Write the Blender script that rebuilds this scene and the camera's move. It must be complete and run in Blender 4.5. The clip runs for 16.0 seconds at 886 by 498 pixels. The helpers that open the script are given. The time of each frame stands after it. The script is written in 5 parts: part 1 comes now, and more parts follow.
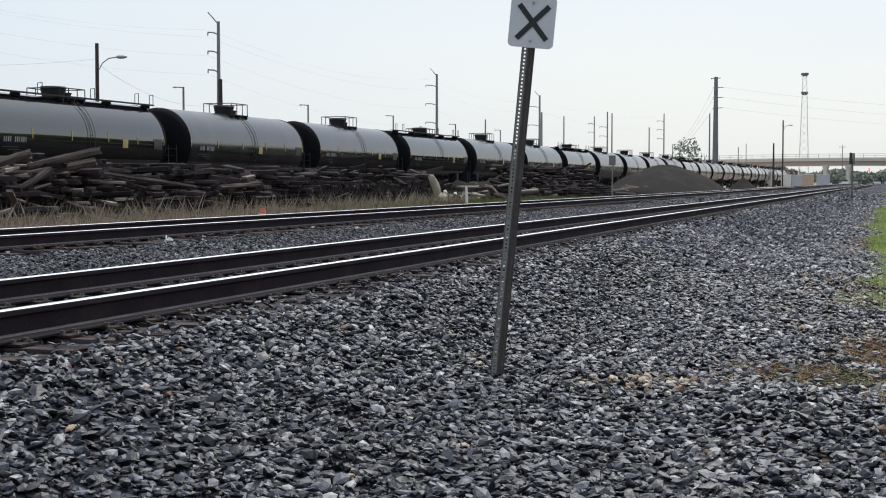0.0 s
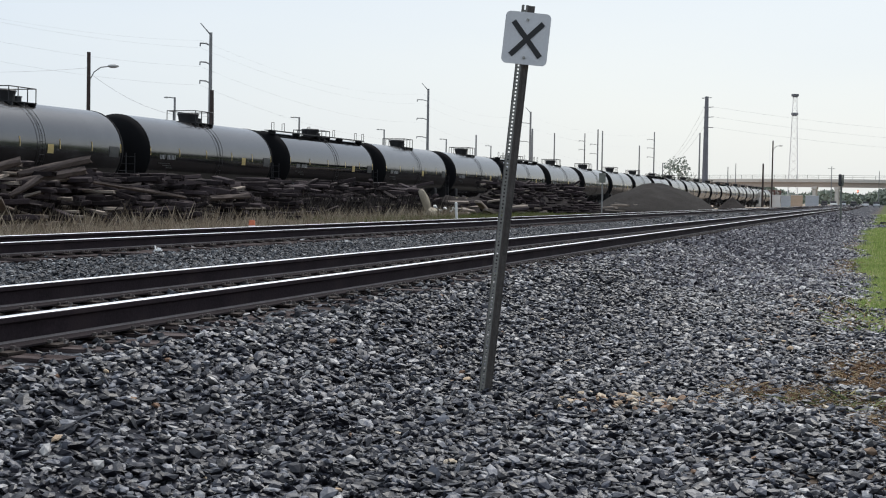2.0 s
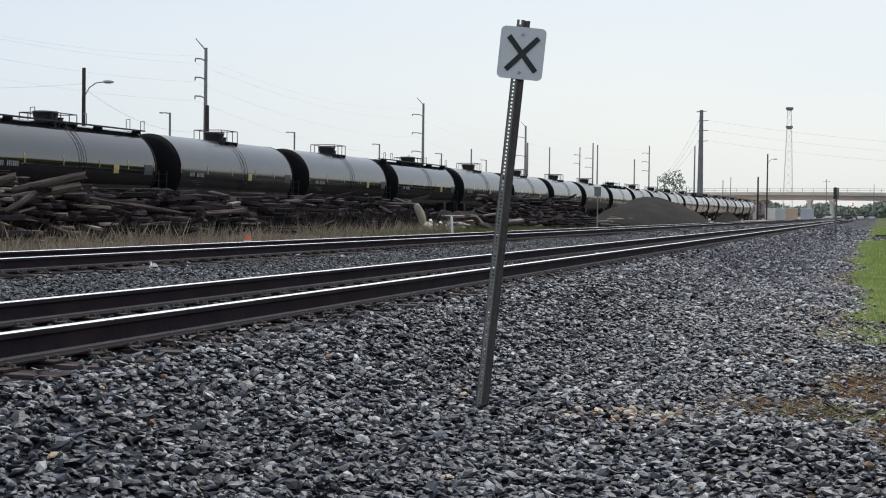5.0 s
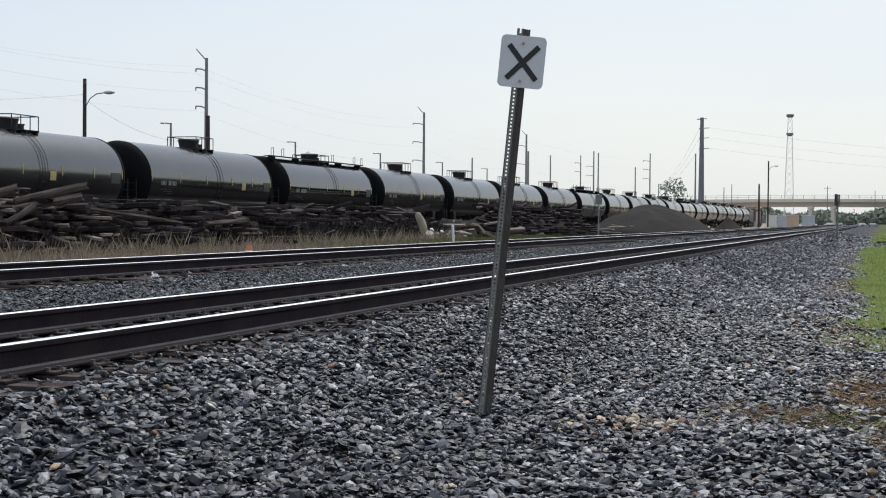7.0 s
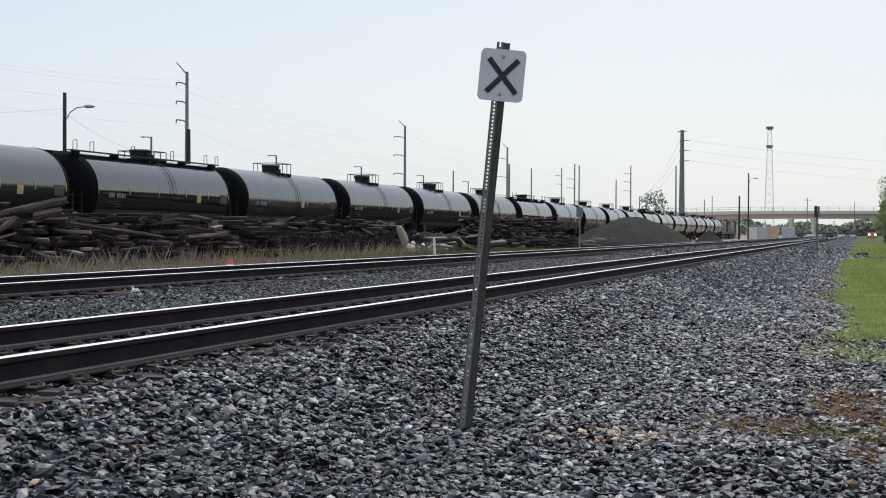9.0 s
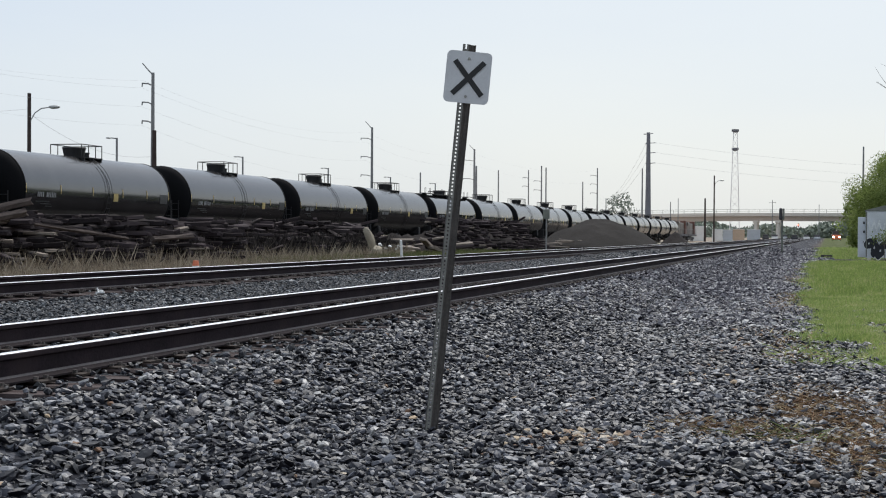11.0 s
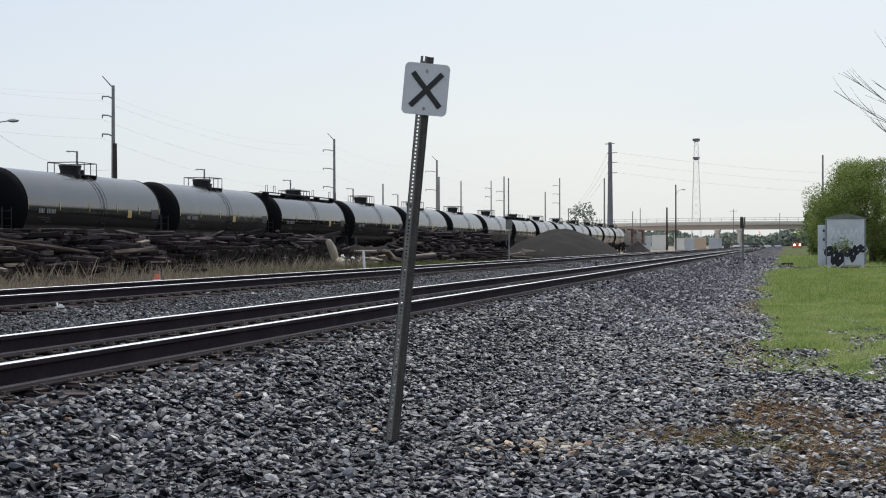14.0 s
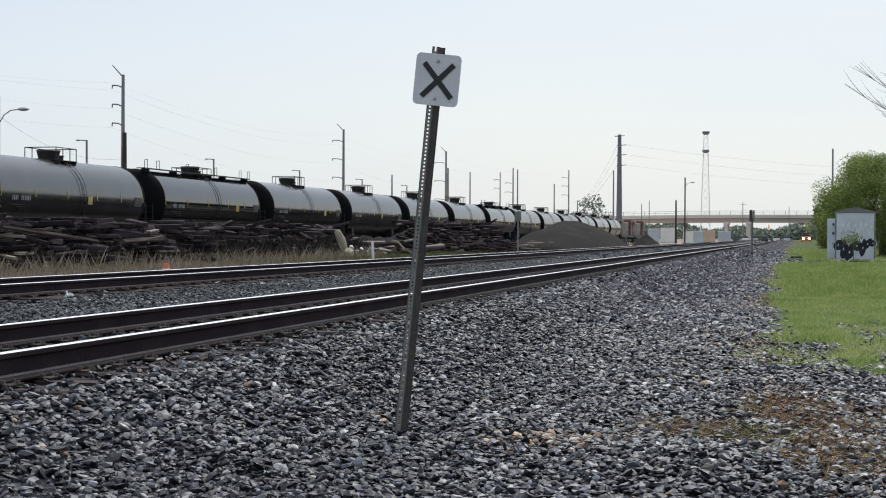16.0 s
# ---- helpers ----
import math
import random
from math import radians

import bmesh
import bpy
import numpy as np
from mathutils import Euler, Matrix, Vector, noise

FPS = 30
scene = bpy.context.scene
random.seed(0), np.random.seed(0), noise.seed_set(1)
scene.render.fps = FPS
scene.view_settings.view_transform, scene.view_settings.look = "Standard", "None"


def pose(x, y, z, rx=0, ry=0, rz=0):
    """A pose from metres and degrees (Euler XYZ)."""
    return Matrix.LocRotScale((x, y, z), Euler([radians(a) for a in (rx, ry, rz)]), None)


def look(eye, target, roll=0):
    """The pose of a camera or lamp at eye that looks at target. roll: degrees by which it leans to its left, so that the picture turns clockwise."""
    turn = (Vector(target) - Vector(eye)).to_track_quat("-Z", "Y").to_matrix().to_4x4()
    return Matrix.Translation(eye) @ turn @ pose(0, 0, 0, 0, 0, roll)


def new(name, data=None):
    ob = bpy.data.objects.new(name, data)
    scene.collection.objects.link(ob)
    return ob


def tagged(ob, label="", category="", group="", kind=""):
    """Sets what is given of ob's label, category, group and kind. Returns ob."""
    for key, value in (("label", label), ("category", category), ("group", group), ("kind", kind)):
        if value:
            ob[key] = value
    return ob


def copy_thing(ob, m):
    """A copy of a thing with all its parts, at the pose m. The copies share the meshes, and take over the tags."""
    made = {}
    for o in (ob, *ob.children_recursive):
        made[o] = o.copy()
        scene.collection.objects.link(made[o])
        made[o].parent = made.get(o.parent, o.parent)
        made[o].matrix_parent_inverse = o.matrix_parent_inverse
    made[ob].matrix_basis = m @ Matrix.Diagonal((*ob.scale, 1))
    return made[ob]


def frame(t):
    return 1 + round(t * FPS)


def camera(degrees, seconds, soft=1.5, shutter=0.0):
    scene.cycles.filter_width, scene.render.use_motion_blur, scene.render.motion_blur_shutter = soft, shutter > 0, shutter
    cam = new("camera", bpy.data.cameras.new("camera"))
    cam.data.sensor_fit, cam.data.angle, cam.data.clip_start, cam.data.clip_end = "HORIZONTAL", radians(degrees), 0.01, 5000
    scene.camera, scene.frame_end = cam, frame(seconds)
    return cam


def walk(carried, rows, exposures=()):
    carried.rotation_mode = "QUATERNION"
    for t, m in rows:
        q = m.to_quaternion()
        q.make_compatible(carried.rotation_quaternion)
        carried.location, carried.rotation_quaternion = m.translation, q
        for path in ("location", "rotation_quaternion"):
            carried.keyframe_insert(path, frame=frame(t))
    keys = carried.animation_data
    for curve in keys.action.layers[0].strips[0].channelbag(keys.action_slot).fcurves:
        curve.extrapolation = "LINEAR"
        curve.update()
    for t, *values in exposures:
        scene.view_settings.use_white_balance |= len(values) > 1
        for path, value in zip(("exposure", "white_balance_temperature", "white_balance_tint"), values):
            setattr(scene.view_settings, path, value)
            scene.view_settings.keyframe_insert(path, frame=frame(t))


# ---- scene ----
cam = camera(34.57, 16.0, soft=1.1, shutter=0.0)
PATH = [
    (0.0, pose(-0.0265, -0.0029, 1.3388, 87.246, -0.036, 17.692)),
    (0.5, pose(-0.0283, -0.0045, 1.3436, 87.543, -0.802, 17.650)),
    (1.0, pose(-0.0348, 0.0028, 1.3443, 87.704, -1.087, 17.491)),
    (1.5, pose(-0.0375, -0.0003, 1.3437, 87.924, -1.087, 17.287)),
    (2.0, pose(-0.0385, -0.0005, 1.3414, 87.841, -1.005, 17.280)),
    (2.5, pose(-0.0435, -0.0010, 1.3441, 87.807, -0.978, 17.413)),
    (3.0, pose(-0.0466, 0.0011, 1.3462, 88.107, -0.875, 17.432)),
    (3.5, pose(-0.0502, 0.0081, 1.3416, 88.142, -0.934, 17.231)),
    (6.0, pose(-0.0423, 0.0047, 1.3470, 88.737, -0.702, 17.103)),
    (6.5, pose(-0.0442, -0.0022, 1.3441, 88.864, -0.554, 17.195)),
    (7.0, pose(-0.0463, 0.0074, 1.3457, 88.772, -0.496, 17.142)),
    (7.5, pose(-0.0423, -0.0058, 1.3489, 88.731, -0.528, 16.966)),
    (8.0, pose(-0.0409, -0.0002, 1.3459, 88.823, -0.437, 16.753)),
    (8.5, pose(-0.0389, -0.0035, 1.3448, 89.148, -0.308, 16.500)),
    (9.0, pose(-0.0402, 0.0075, 1.3484, 89.299, -0.308, 16.392)),
    (11.5, pose(-0.0254, -0.0031, 1.3477, 89.433, -0.368, 14.770)),
    (12.0, pose(-0.0224, -0.0017, 1.3477, 89.584, -0.337, 14.591)),
    (12.5, pose(-0.0197, 0.0032, 1.3520, 89.765, -0.200, 14.410)),
    (13.0, pose(-0.0140, -0.0094, 1.3543, 89.814, -0.145, 14.147)),
    (13.5, pose(-0.0068, -0.0028, 1.3509, 89.765, -0.025, 13.901)),
    (14.0, pose(-0.0021, -0.0008, 1.3524, 89.824, 0.103, 13.589)),
    (14.5, pose(0.0023, -0.0010, 1.3506, 89.906, 0.009, 13.224)),
    (15.0, pose(-0.0029, 0.0008, 1.3498, 89.878, -0.047, 13.388)),
    (15.5, pose(-0.0102, -0.0096, 1.3492, 89.769, -0.199, 13.715)),
    (16.0, pose(-0.0152, 0.0035, 1.3499, 89.471, -0.277, 13.935)),
]
walk(cam, PATH, [(0.0, 0.07), (3.0, 0.05), (6.5, 0.02), (9.0, 0.03), (12.5, -0.04), (16.0, 0.02)])

# ---- world and light: bright thin overcast, sun veiled ahead of the camera ----
SUN_ELEV, SUN_AZ = 56.0, -4.0          # azimuth: degrees to the right of +y is negative yaw
world = bpy.data.worlds.new("world")
scene.world = world
world.use_nodes = True
wt = world.node_tree
bg = wt.nodes["Background"]
sky = wt.nodes.new("ShaderNodeTexSky")
sky.sky_type = "NISHITA"
sky.sun_disc = False
sky.sun_elevation = radians(SUN_ELEV)
sky.sun_rotation = radians(-SUN_AZ)
sky.air_density, sky.dust_density, sky.ozone_density = 1.0, 3.0, 1.0
mixer = wt.nodes.new("ShaderNodeMix")
mixer.data_type = "RGBA"
mixer.inputs["Factor"].default_value = 0.75
cloud = wt.nodes.new("ShaderNodeMix")       # cloud veil: whiter towards the horizon
cloud.data_type = "RGBA"
cloud.inputs["A"].default_value = (9.9, 10.3, 10.15, 1)
cloud.inputs["B"].default_value = (7.5, 8.5, 9.8, 1)
coord = wt.nodes.new("ShaderNodeTexCoord")
axes = wt.nodes.new("ShaderNodeSeparateXYZ")
rise = wt.nodes.new("ShaderNodeMapRange")
rise.inputs["From Max"].default_value = 0.42
wt.links.new(coord.outputs["Generated"], axes.inputs[0])
side = wt.nodes.new("ShaderNodeMapRange")     # deeper blue-grey away from the veiled sun
side.inputs["From Min"].default_value, side.inputs["From Max"].default_value = -0.2, -1.0
side.inputs["To Max"].default_value = 0.3
wt.links.new(axes.outputs["X"], side.inputs["Value"])
stretch = wt.nodes.new("ShaderNodeMapping")
stretch.inputs["Scale"].default_value = (2.0, 2.0, 9.0)
streaks = wt.nodes.new("ShaderNodeTexNoise")
streaks.inputs["Scale"].default_value = 1.6
streaks.inputs["Detail"].default_value = 4
wt.links.new(coord.outputs["Generated"], stretch.inputs["Vector"])
wt.links.new(stretch.outputs[0], streaks.inputs["Vector"])
soft_cloud = wt.nodes.new("ShaderNodeMath")
soft_cloud.operation = "MULTIPLY_ADD"
soft_cloud.inputs[1].default_value = 0.16
wt.links.new(streaks.outputs[0], soft_cloud.inputs[0])
wt.links.new(side.outputs[0], soft_cloud.inputs[2])
height = wt.nodes.new("ShaderNodeMath")
height.operation = "ADD"
wt.links.new(axes.outputs["Z"], height.inputs[0])
wt.links.new(soft_cloud.outputs[0], height.inputs[1])
wt.links.new(height.outputs[0], rise.inputs["Value"])
rise.inputs["From Min"].default_value = 0.06
wt.links.new(rise.outputs[0], cloud.inputs["Factor"])
wt.links.new(cloud.outputs["Result"], mixer.inputs["B"])
wt.links.new(sky.outputs[0], mixer.inputs["A"])
wt.links.new(mixer.outputs["Result"], bg.inputs["Color"])
bg.inputs["Strength"].default_value = 0.1
sun = new("sun", bpy.data.lights.new("sun", "SUN"))
sun.data.energy = 2.8
sun.data.angle = radians(22)
sun.data.color = (1.0, 0.975, 0.94)
sun.matrix_world = look((0, 0, 60), (-math.sin(radians(-SUN_AZ)) * 60, -math.cos(radians(SUN_AZ)) * 60, 60 - 60 * math.tan(radians(SUN_ELEV))))


# ---- materials ----
def mat(name, color, rough=0.8, metal=0.0, var=0.25, scale=3.0, fine=40.0, bump=0.2, dirt=None, dirt_amount=0.0,
        island=0.0, rand=0.0, ior=1.45, coat=0.0, grain=(1, 1, 1), bump_dist=0.01):
    """A two-scale noise material: broad stains and fine grain, with relief."""
    m = bpy.data.materials.new(name)
    m.use_nodes = True
    nt = m.node_tree
    N, L = nt.nodes, nt.links
    bs = N["Principled BSDF"]
    bs.inputs["Roughness"].default_value = rough
    bs.inputs["Metallic"].default_value = metal
    bs.inputs["IOR"].default_value = ior
    if rough >= 0.85:
        bs.inputs["Specular IOR Level"].default_value = 0.12
    bs.inputs["Coat Weight"].default_value = coat
    bs.inputs["Coat Roughness"].default_value = 0.08
    tc = N.new("ShaderNodeTexCoord")
    mp = N.new("ShaderNodeMapping")
    mp.inputs["Scale"].default_value = grain
    L.new(tc.outputs["Object"], mp.inputs["Vector"])
    n1 = N.new("ShaderNodeTexNoise")
    n1.inputs["Scale"].default_value = scale
    n1.inputs["Detail"].default_value = 5
    n2 = N.new("ShaderNodeTexNoise")
    n2.inputs["Scale"].default_value = fine
    n2.inputs["Detail"].default_value = 4
    for n in (n1, n2):
        L.new(mp.outputs[0], n.inputs["Vector"])
    add = N.new("ShaderNodeMath")
    add.operation = "ADD"
    L.new(n1.outputs[0], add.inputs[0])
    L.new(n2.outputs[0], add.inputs[1])
    val = add.outputs[0]
    for amount, node, out in ((island, "ShaderNodeNewGeometry", "Random Per Island"), (rand, "ShaderNodeObjectInfo", "Random")):
        if amount:
            g = N.new(node)
            mul = N.new("ShaderNodeMath")
            mul.operation = "MULTIPLY_ADD"
            L.new(g.outputs[out], mul.inputs[0])
            mul.inputs[1].default_value = amount
            L.new(val, mul.inputs[2])
            sub = N.new("ShaderNodeMath")
            sub.operation = "SUBTRACT"
            L.new(mul.outputs[0], sub.inputs[0])
            sub.inputs[1].default_value = amount / 2
            val = sub.outputs[0]
    mr = N.new("ShaderNodeMapRange")
    mr.inputs["From Min"].default_value, mr.inputs["From Max"].default_value = 0.5, 1.5
    mr.inputs["To Min"].default_value, mr.inputs["To Max"].default_value = 1 - var * 1.6, 1 + var * 1.6
    L.new(val, mr.inputs["Value"])
    hsv = N.new("ShaderNodeHueSaturation")
    hsv.inputs["Color"].default_value = (*color, 1)
    L.new(mr.outputs[0], hsv.inputs["Value"])
    out = hsv.outputs[0]
    if dirt:
        mx = N.new("ShaderNodeMix")
        mx.data_type = "RGBA"
        mx.inputs["B"].default_value = (*dirt, 1)
        r2 = N.new("ShaderNodeMapRange")
        r2.inputs["From Min"].default_value, r2.inputs["From Max"].default_value = 0.62 - dirt_amount * 0.3, 0.72 - dirt_amount * 0.2
        L.new(n1.outputs[0], r2.inputs["Value"])
        L.new(r2.outputs[0], mx.inputs["Factor"])
        L.new(out, mx.inputs["A"])
        out = mx.outputs["Result"]
    L.new(out, bs.inputs["Base Color"])
    if bump:
        b = N.new("ShaderNodeBump")
        b.inputs["Strength"].default_value = bump
        b.inputs["Distance"].default_value = bump_dist
        L.new(n2.outputs[0], b.inputs["Height"])
        L.new(b.outputs[0], bs.inputs["Normal"])
    return m


def ramp_mat(name, stops, rough=0.85, fine=60.0, source="island", var=0.25, bump=0.3, drift=0.0, dusty=0.0, through_light=0.0):
    """Pieces each of their own colour, from a ramp, with grain."""
    m = bpy.data.materials.new(name)
    m.use_nodes = True
    N, L = m.node_tree.nodes, m.node_tree.links
    bs = N["Principled BSDF"]
    bs.inputs["Roughness"].default_value = rough
    if rough >= 0.7:
        bs.inputs["Specular IOR Level"].default_value = 0.15
    if source == "island":
        g = N.new("ShaderNodeNewGeometry")
        out = g.outputs["Random Per Island"]
    else:
        g = N.new("ShaderNodeObjectInfo")
        out = g.outputs["Random"]
    cr = N.new("ShaderNodeValToRGB")
    el = cr.color_ramp.elements
    while len(el) < len(stops):
        el.new(0.5)
    for e, (p, c) in zip(el, stops):
        e.position, e.color = p, (*c, 1)
    tc = N.new("ShaderNodeTexCoord")
    if drift:                                  # patches of darker and paler pieces
        patch = N.new("ShaderNodeTexNoise")
        patch.inputs["Scale"].default_value = 0.75
        patch.inputs["Detail"].default_value = 3
        L.new(tc.outputs["Object"], patch.inputs["Vector"])
        shift = N.new("ShaderNodeMapRange")
        shift.inputs["From Min"].default_value, shift.inputs["From Max"].default_value = 0.3, 0.7
        shift.inputs["To Min"].default_value, shift.inputs["To Max"].default_value = -drift, drift
        L.new(patch.outputs[0], shift.inputs["Value"])
        total = N.new("ShaderNodeMath")
        L.new(out, total.inputs[0])
        L.new(shift.outputs[0], total.inputs[1])
        out = total.outputs[0]
    if dusty:                                  # paler, trodden stones towards the grass
        axis = N.new("ShaderNodeSeparateXYZ")
        L.new(tc.outputs["Object"], axis.inputs[0])
        tread = N.new("ShaderNodeMapRange")
        tread.inputs["From Min"].default_value, tread.inputs["From Max"].default_value = -2.6, -0.9
        tread.inputs["To Max"].default_value = dusty
        L.new(axis.outputs[0], tread.inputs["Value"])
        more = N.new("ShaderNodeMath")
        L.new(out, more.inputs[0])
        L.new(tread.outputs[0], more.inputs[1])
        out = more.outputs[0]
    L.new(out, cr.inputs[0])
    n2 = N.new("ShaderNodeTexNoise")
    n2.inputs["Scale"].default_value = fine
    n2.inputs["Detail"].default_value = 4
    L.new(tc.outputs["Object"], n2.inputs["Vector"])
    mr = N.new("ShaderNodeMapRange")
    mr.inputs["From Min"].default_value, mr.inputs["From Max"].default_value = 0.25, 0.75
    mr.inputs["To Min"].default_value, mr.inputs["To Max"].default_value = 1 - var, 1 + var
    L.new(n2.outputs[0], mr.inputs["Value"])
    hsv = N.new("ShaderNodeHueSaturation")
    L.new(cr.outputs[0], hsv.inputs["Color"])
    L.new(mr.outputs[0], hsv.inputs["Value"])
    L.new(hsv.outputs[0], bs.inputs["Base Color"])
    b = N.new("ShaderNodeBump")
    b.inputs["Strength"].default_value = bump
    b.inputs["Distance"].default_value = 0.01
    L.new(n2.outputs[0], b.inputs["Height"])
    L.new(b.outputs[0], bs.inputs["Normal"])
    if through_light:                          # thin leaves let light through
        thin = N.new("ShaderNodeBsdfTranslucent")
        L.new(hsv.outputs[0], thin.inputs["Color"])
        both = N.new("ShaderNodeMixShader")
        both.inputs[0].default_value = through_light
        L.new(bs.outputs[0], both.inputs[1])
        L.new(thin.outputs[0], both.inputs[2])
        L.new(both.outputs[0], N["Material Output"].inputs["Surface"])
    return m


M = {}
STONES = [(0.0, (0.0062, 0.006, 0.0088)), (0.44, (0.0112, 0.011, 0.017)), (0.66, (0.0215, 0.0222, 0.033)), (0.82, (0.056, 0.059, 0.076)),
          (0.93, (0.155, 0.16, 0.182)), (1.0, (0.34, 0.33, 0.32))]
M["stone"] = ramp_mat("ballast_stone", STONES, rough=0.5, drift=0.16, dusty=0.05)
M["stone_clean"] = ramp_mat("clean_dark_stone", [(0.0, (0.007, 0.007, 0.010)), (0.6, (0.014, 0.014, 0.019)), (0.9, (0.035, 0.035, 0.044)), (1.0, (0.1, 0.1, 0.11))], rough=0.45)
# the same ballast farther off, lifted and purpled to stand in for haze
M["stone_far"] = ramp_mat("hazed_far_ballast", [(0, (0.026, 0.024, 0.031)), (0.35, (0.056, 0.053, 0.066)), (0.65, (0.13, 0.127, 0.145)), (0.88, (0.28, 0.275, 0.29)), (1, (0.46, 0.45, 0.44))], rough=0.7, drift=0.1, dusty=0.14)
M["stone_between"] = ramp_mat("blue_grey_ballast", [(0, (0.008, 0.0095, 0.013)), (0.5, (0.016, 0.0185, 0.025)), (0.78, (0.036, 0.041, 0.051)), (0.93, (0.09, 0.099, 0.112)), (1, (0.25, 0.26, 0.27))], rough=0.65, drift=0.1)
M["stone_piece"] = ramp_mat("ballast_stone_piece", STONES, rough=0.5, source="object")
M["tan_stone"] = ramp_mat("tan_stone", [(0, (0.17, 0.1, 0.065)), (0.4, (0.27, 0.18, 0.125)), (0.7, (0.45, 0.35, 0.24)), (1, (0.62, 0.54, 0.44))], rough=0.7)
M["pale_stone"] = ramp_mat("pale_stone", [(0, (0.1, 0.085, 0.082)), (0.6, (0.2, 0.175, 0.165)), (1, (0.38, 0.345, 0.32))], rough=0.6)
M["rail"] = mat("rail_rust", (0.03, 0.022, 0.0255), 0.85, 0, 0.3, 2.0, 50, 0.3, dirt=(0.04, 0.029, 0.031), dirt_amount=0.3)
M["rail_grime"] = mat("rail_grime", (0.024, 0.019, 0.021), 0.9, 0, 0.3, 2.0, 50, 0.3)
# paler strip that paints the highlight along the upward-facing fillet
M["rail_foot"] = mat("rail_fillet_highlight", (0.11, 0.1, 0.102), 0.8, 0, 0.3, 3.0, 50, 0.2)
M["rail_top"] = mat("polished_rail_head", (0.9, 0.9, 0.91), 0.3, 1.0, 0.1, 2.0, 80, 0.05)
M["tie"] = mat("weathered_tie", (0.04, 0.029, 0.028), 0.9, 0, 0.4, 2.0, 30, 0.9, dirt=(0.1, 0.081, 0.079), dirt_amount=0.45, rand=0.5, grain=(0.6, 4, 4))
M["plate"] = mat("rusty_iron", (0.035, 0.025, 0.021), 0.7, 0.4, 0.35, 6, 60, 0.3)
M["spike"] = mat("worn_spike", (0.22, 0.2, 0.19), 0.35, 0.6, 0.3, 10, 80, 0.2)
M["tank"] = mat("black_tank_paint", (0.011, 0.011, 0.013), 0.16, 0, 0.3, 0.6, 9, 0.015, dirt=(0.02, 0.02, 0.022), dirt_amount=0.3, ior=2.1, rand=0.5)
M["tank_worn"] = mat("dusty_black_tank_paint", (0.012, 0.012, 0.014), 0.2, 0, 0.35, 0.9, 7, 0.03, dirt=(0.026, 0.026, 0.027), dirt_amount=0.4, ior=2.1, rand=0.5, grain=(1, 1.6, 0.5))
M["tank_clean"] = mat("clean_black_tank_paint", (0.012, 0.012, 0.014), 0.07, 0, 0.25, 0.6, 3, 0.008, ior=2.05, rand=0.5)
# ends matte and a little blacker than the glossy shell
M["tank_end"] = mat("matte_black_tank_end", (0.007, 0.007, 0.008), 0.9, 0, 0.3, 0.8, 20, 0.1)
M["black_iron"] = mat("black_iron", (0.02, 0.02, 0.022), 0.55, 0.2, 0.3, 3, 40, 0.2)
M["yellow_strip"] = mat("yellow_reflector", (0.55, 0.42, 0.17), 0.5, 0, 0.15, 3, 30, 0.05)
M["white_mark"] = mat("white_stencil", (0.28, 0.28, 0.28), 0.6, 0, 0.2, 5, 40, 0.05)
M["grey_mark"] = mat("grey_decal", (0.07, 0.07, 0.066), 0.6, 0, 0.3, 5, 40, 0.05)
M["sign_white"] = mat("sign_sheet", (0.62, 0.63, 0.64), 0.45, 0, 0.06, 5, 60, 0.05)
M["sign_black"] = mat("sign_black", (0.015, 0.016, 0.018), 0.45, 0, 0.15, 5, 60, 0.05)
M["galv"] = mat("galvanised_steel", (0.2, 0.21, 0.19), 0.55, 0.7, 0.25, 6, 60, 0.15)
M["galv_green"] = mat("green_channel_post", (0.2, 0.197, 0.178), 0.7, 0.0, 0.25, 8, 60, 0.2)
# brown flange steel, with the channel's shade put into its colour
M["post_brown"] = mat("shaded_brown_steel", (0.09, 0.081, 0.074), 0.8, 0, 0.3, 6, 60, 0.2)
M["bolt"] = mat("bolt_steel", (0.3, 0.3, 0.28), 0.4, 0.8, 0.2, 20, 90, 0.1)
M["old_tie"] = mat("stacked_tie_wood", (0.04, 0.032, 0.034), 0.92, 0, 0.4, 2.0, 25, 0.7, dirt=(0.09, 0.074, 0.07), dirt_amount=0.3, rand=1.2, grain=(4, 0.6, 4), bump_dist=0.02)
M["pale_wood"] = mat("bleached_plank", (0.24, 0.205, 0.175), 0.9, 0, 0.3, 2.0, 25, 0.5, rand=0.5, grain=(4, 0.6, 4))
M["timber"] = mat("weathered_timber", (0.115, 0.093, 0.084), 0.92, 0, 0.4, 2.0, 25, 0.6, dirt=(0.05, 0.04, 0.038), dirt_amount=0.4, grain=(4, 0.6, 4), bump_dist=0.02)
M["twig"] = mat("pale_twig", (0.34, 0.32, 0.31), 0.85, 0, 0.2, 3, 25, 0.2)
M["earth"] = mat("dark_earth", (0.024, 0.02, 0.019), 0.95, 0, 0.35, 0.6, 12, 0.8, bump_dist=0.05)
M["dirt_pile"] = mat("fine_dark_ballast", (0.028, 0.025, 0.023), 0.95, 0, 0.25, 0.5, 14, 0.8, bump_dist=0.06)
# bridge colours lightened to carry the distance haze
M["bridge"] = mat("hazed_concrete", (0.68, 0.63, 0.57), 0.85, 0, 0.12, 0.1, 3, 0.1)
M["girder"] = mat("hazed_tan_girder", (0.5, 0.42, 0.36), 0.8, 0, 0.15, 0.1, 3, 0.1)
# steel paled in its base colour to imitate haze over 600 m
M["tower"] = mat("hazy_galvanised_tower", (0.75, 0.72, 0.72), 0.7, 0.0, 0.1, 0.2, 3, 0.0)
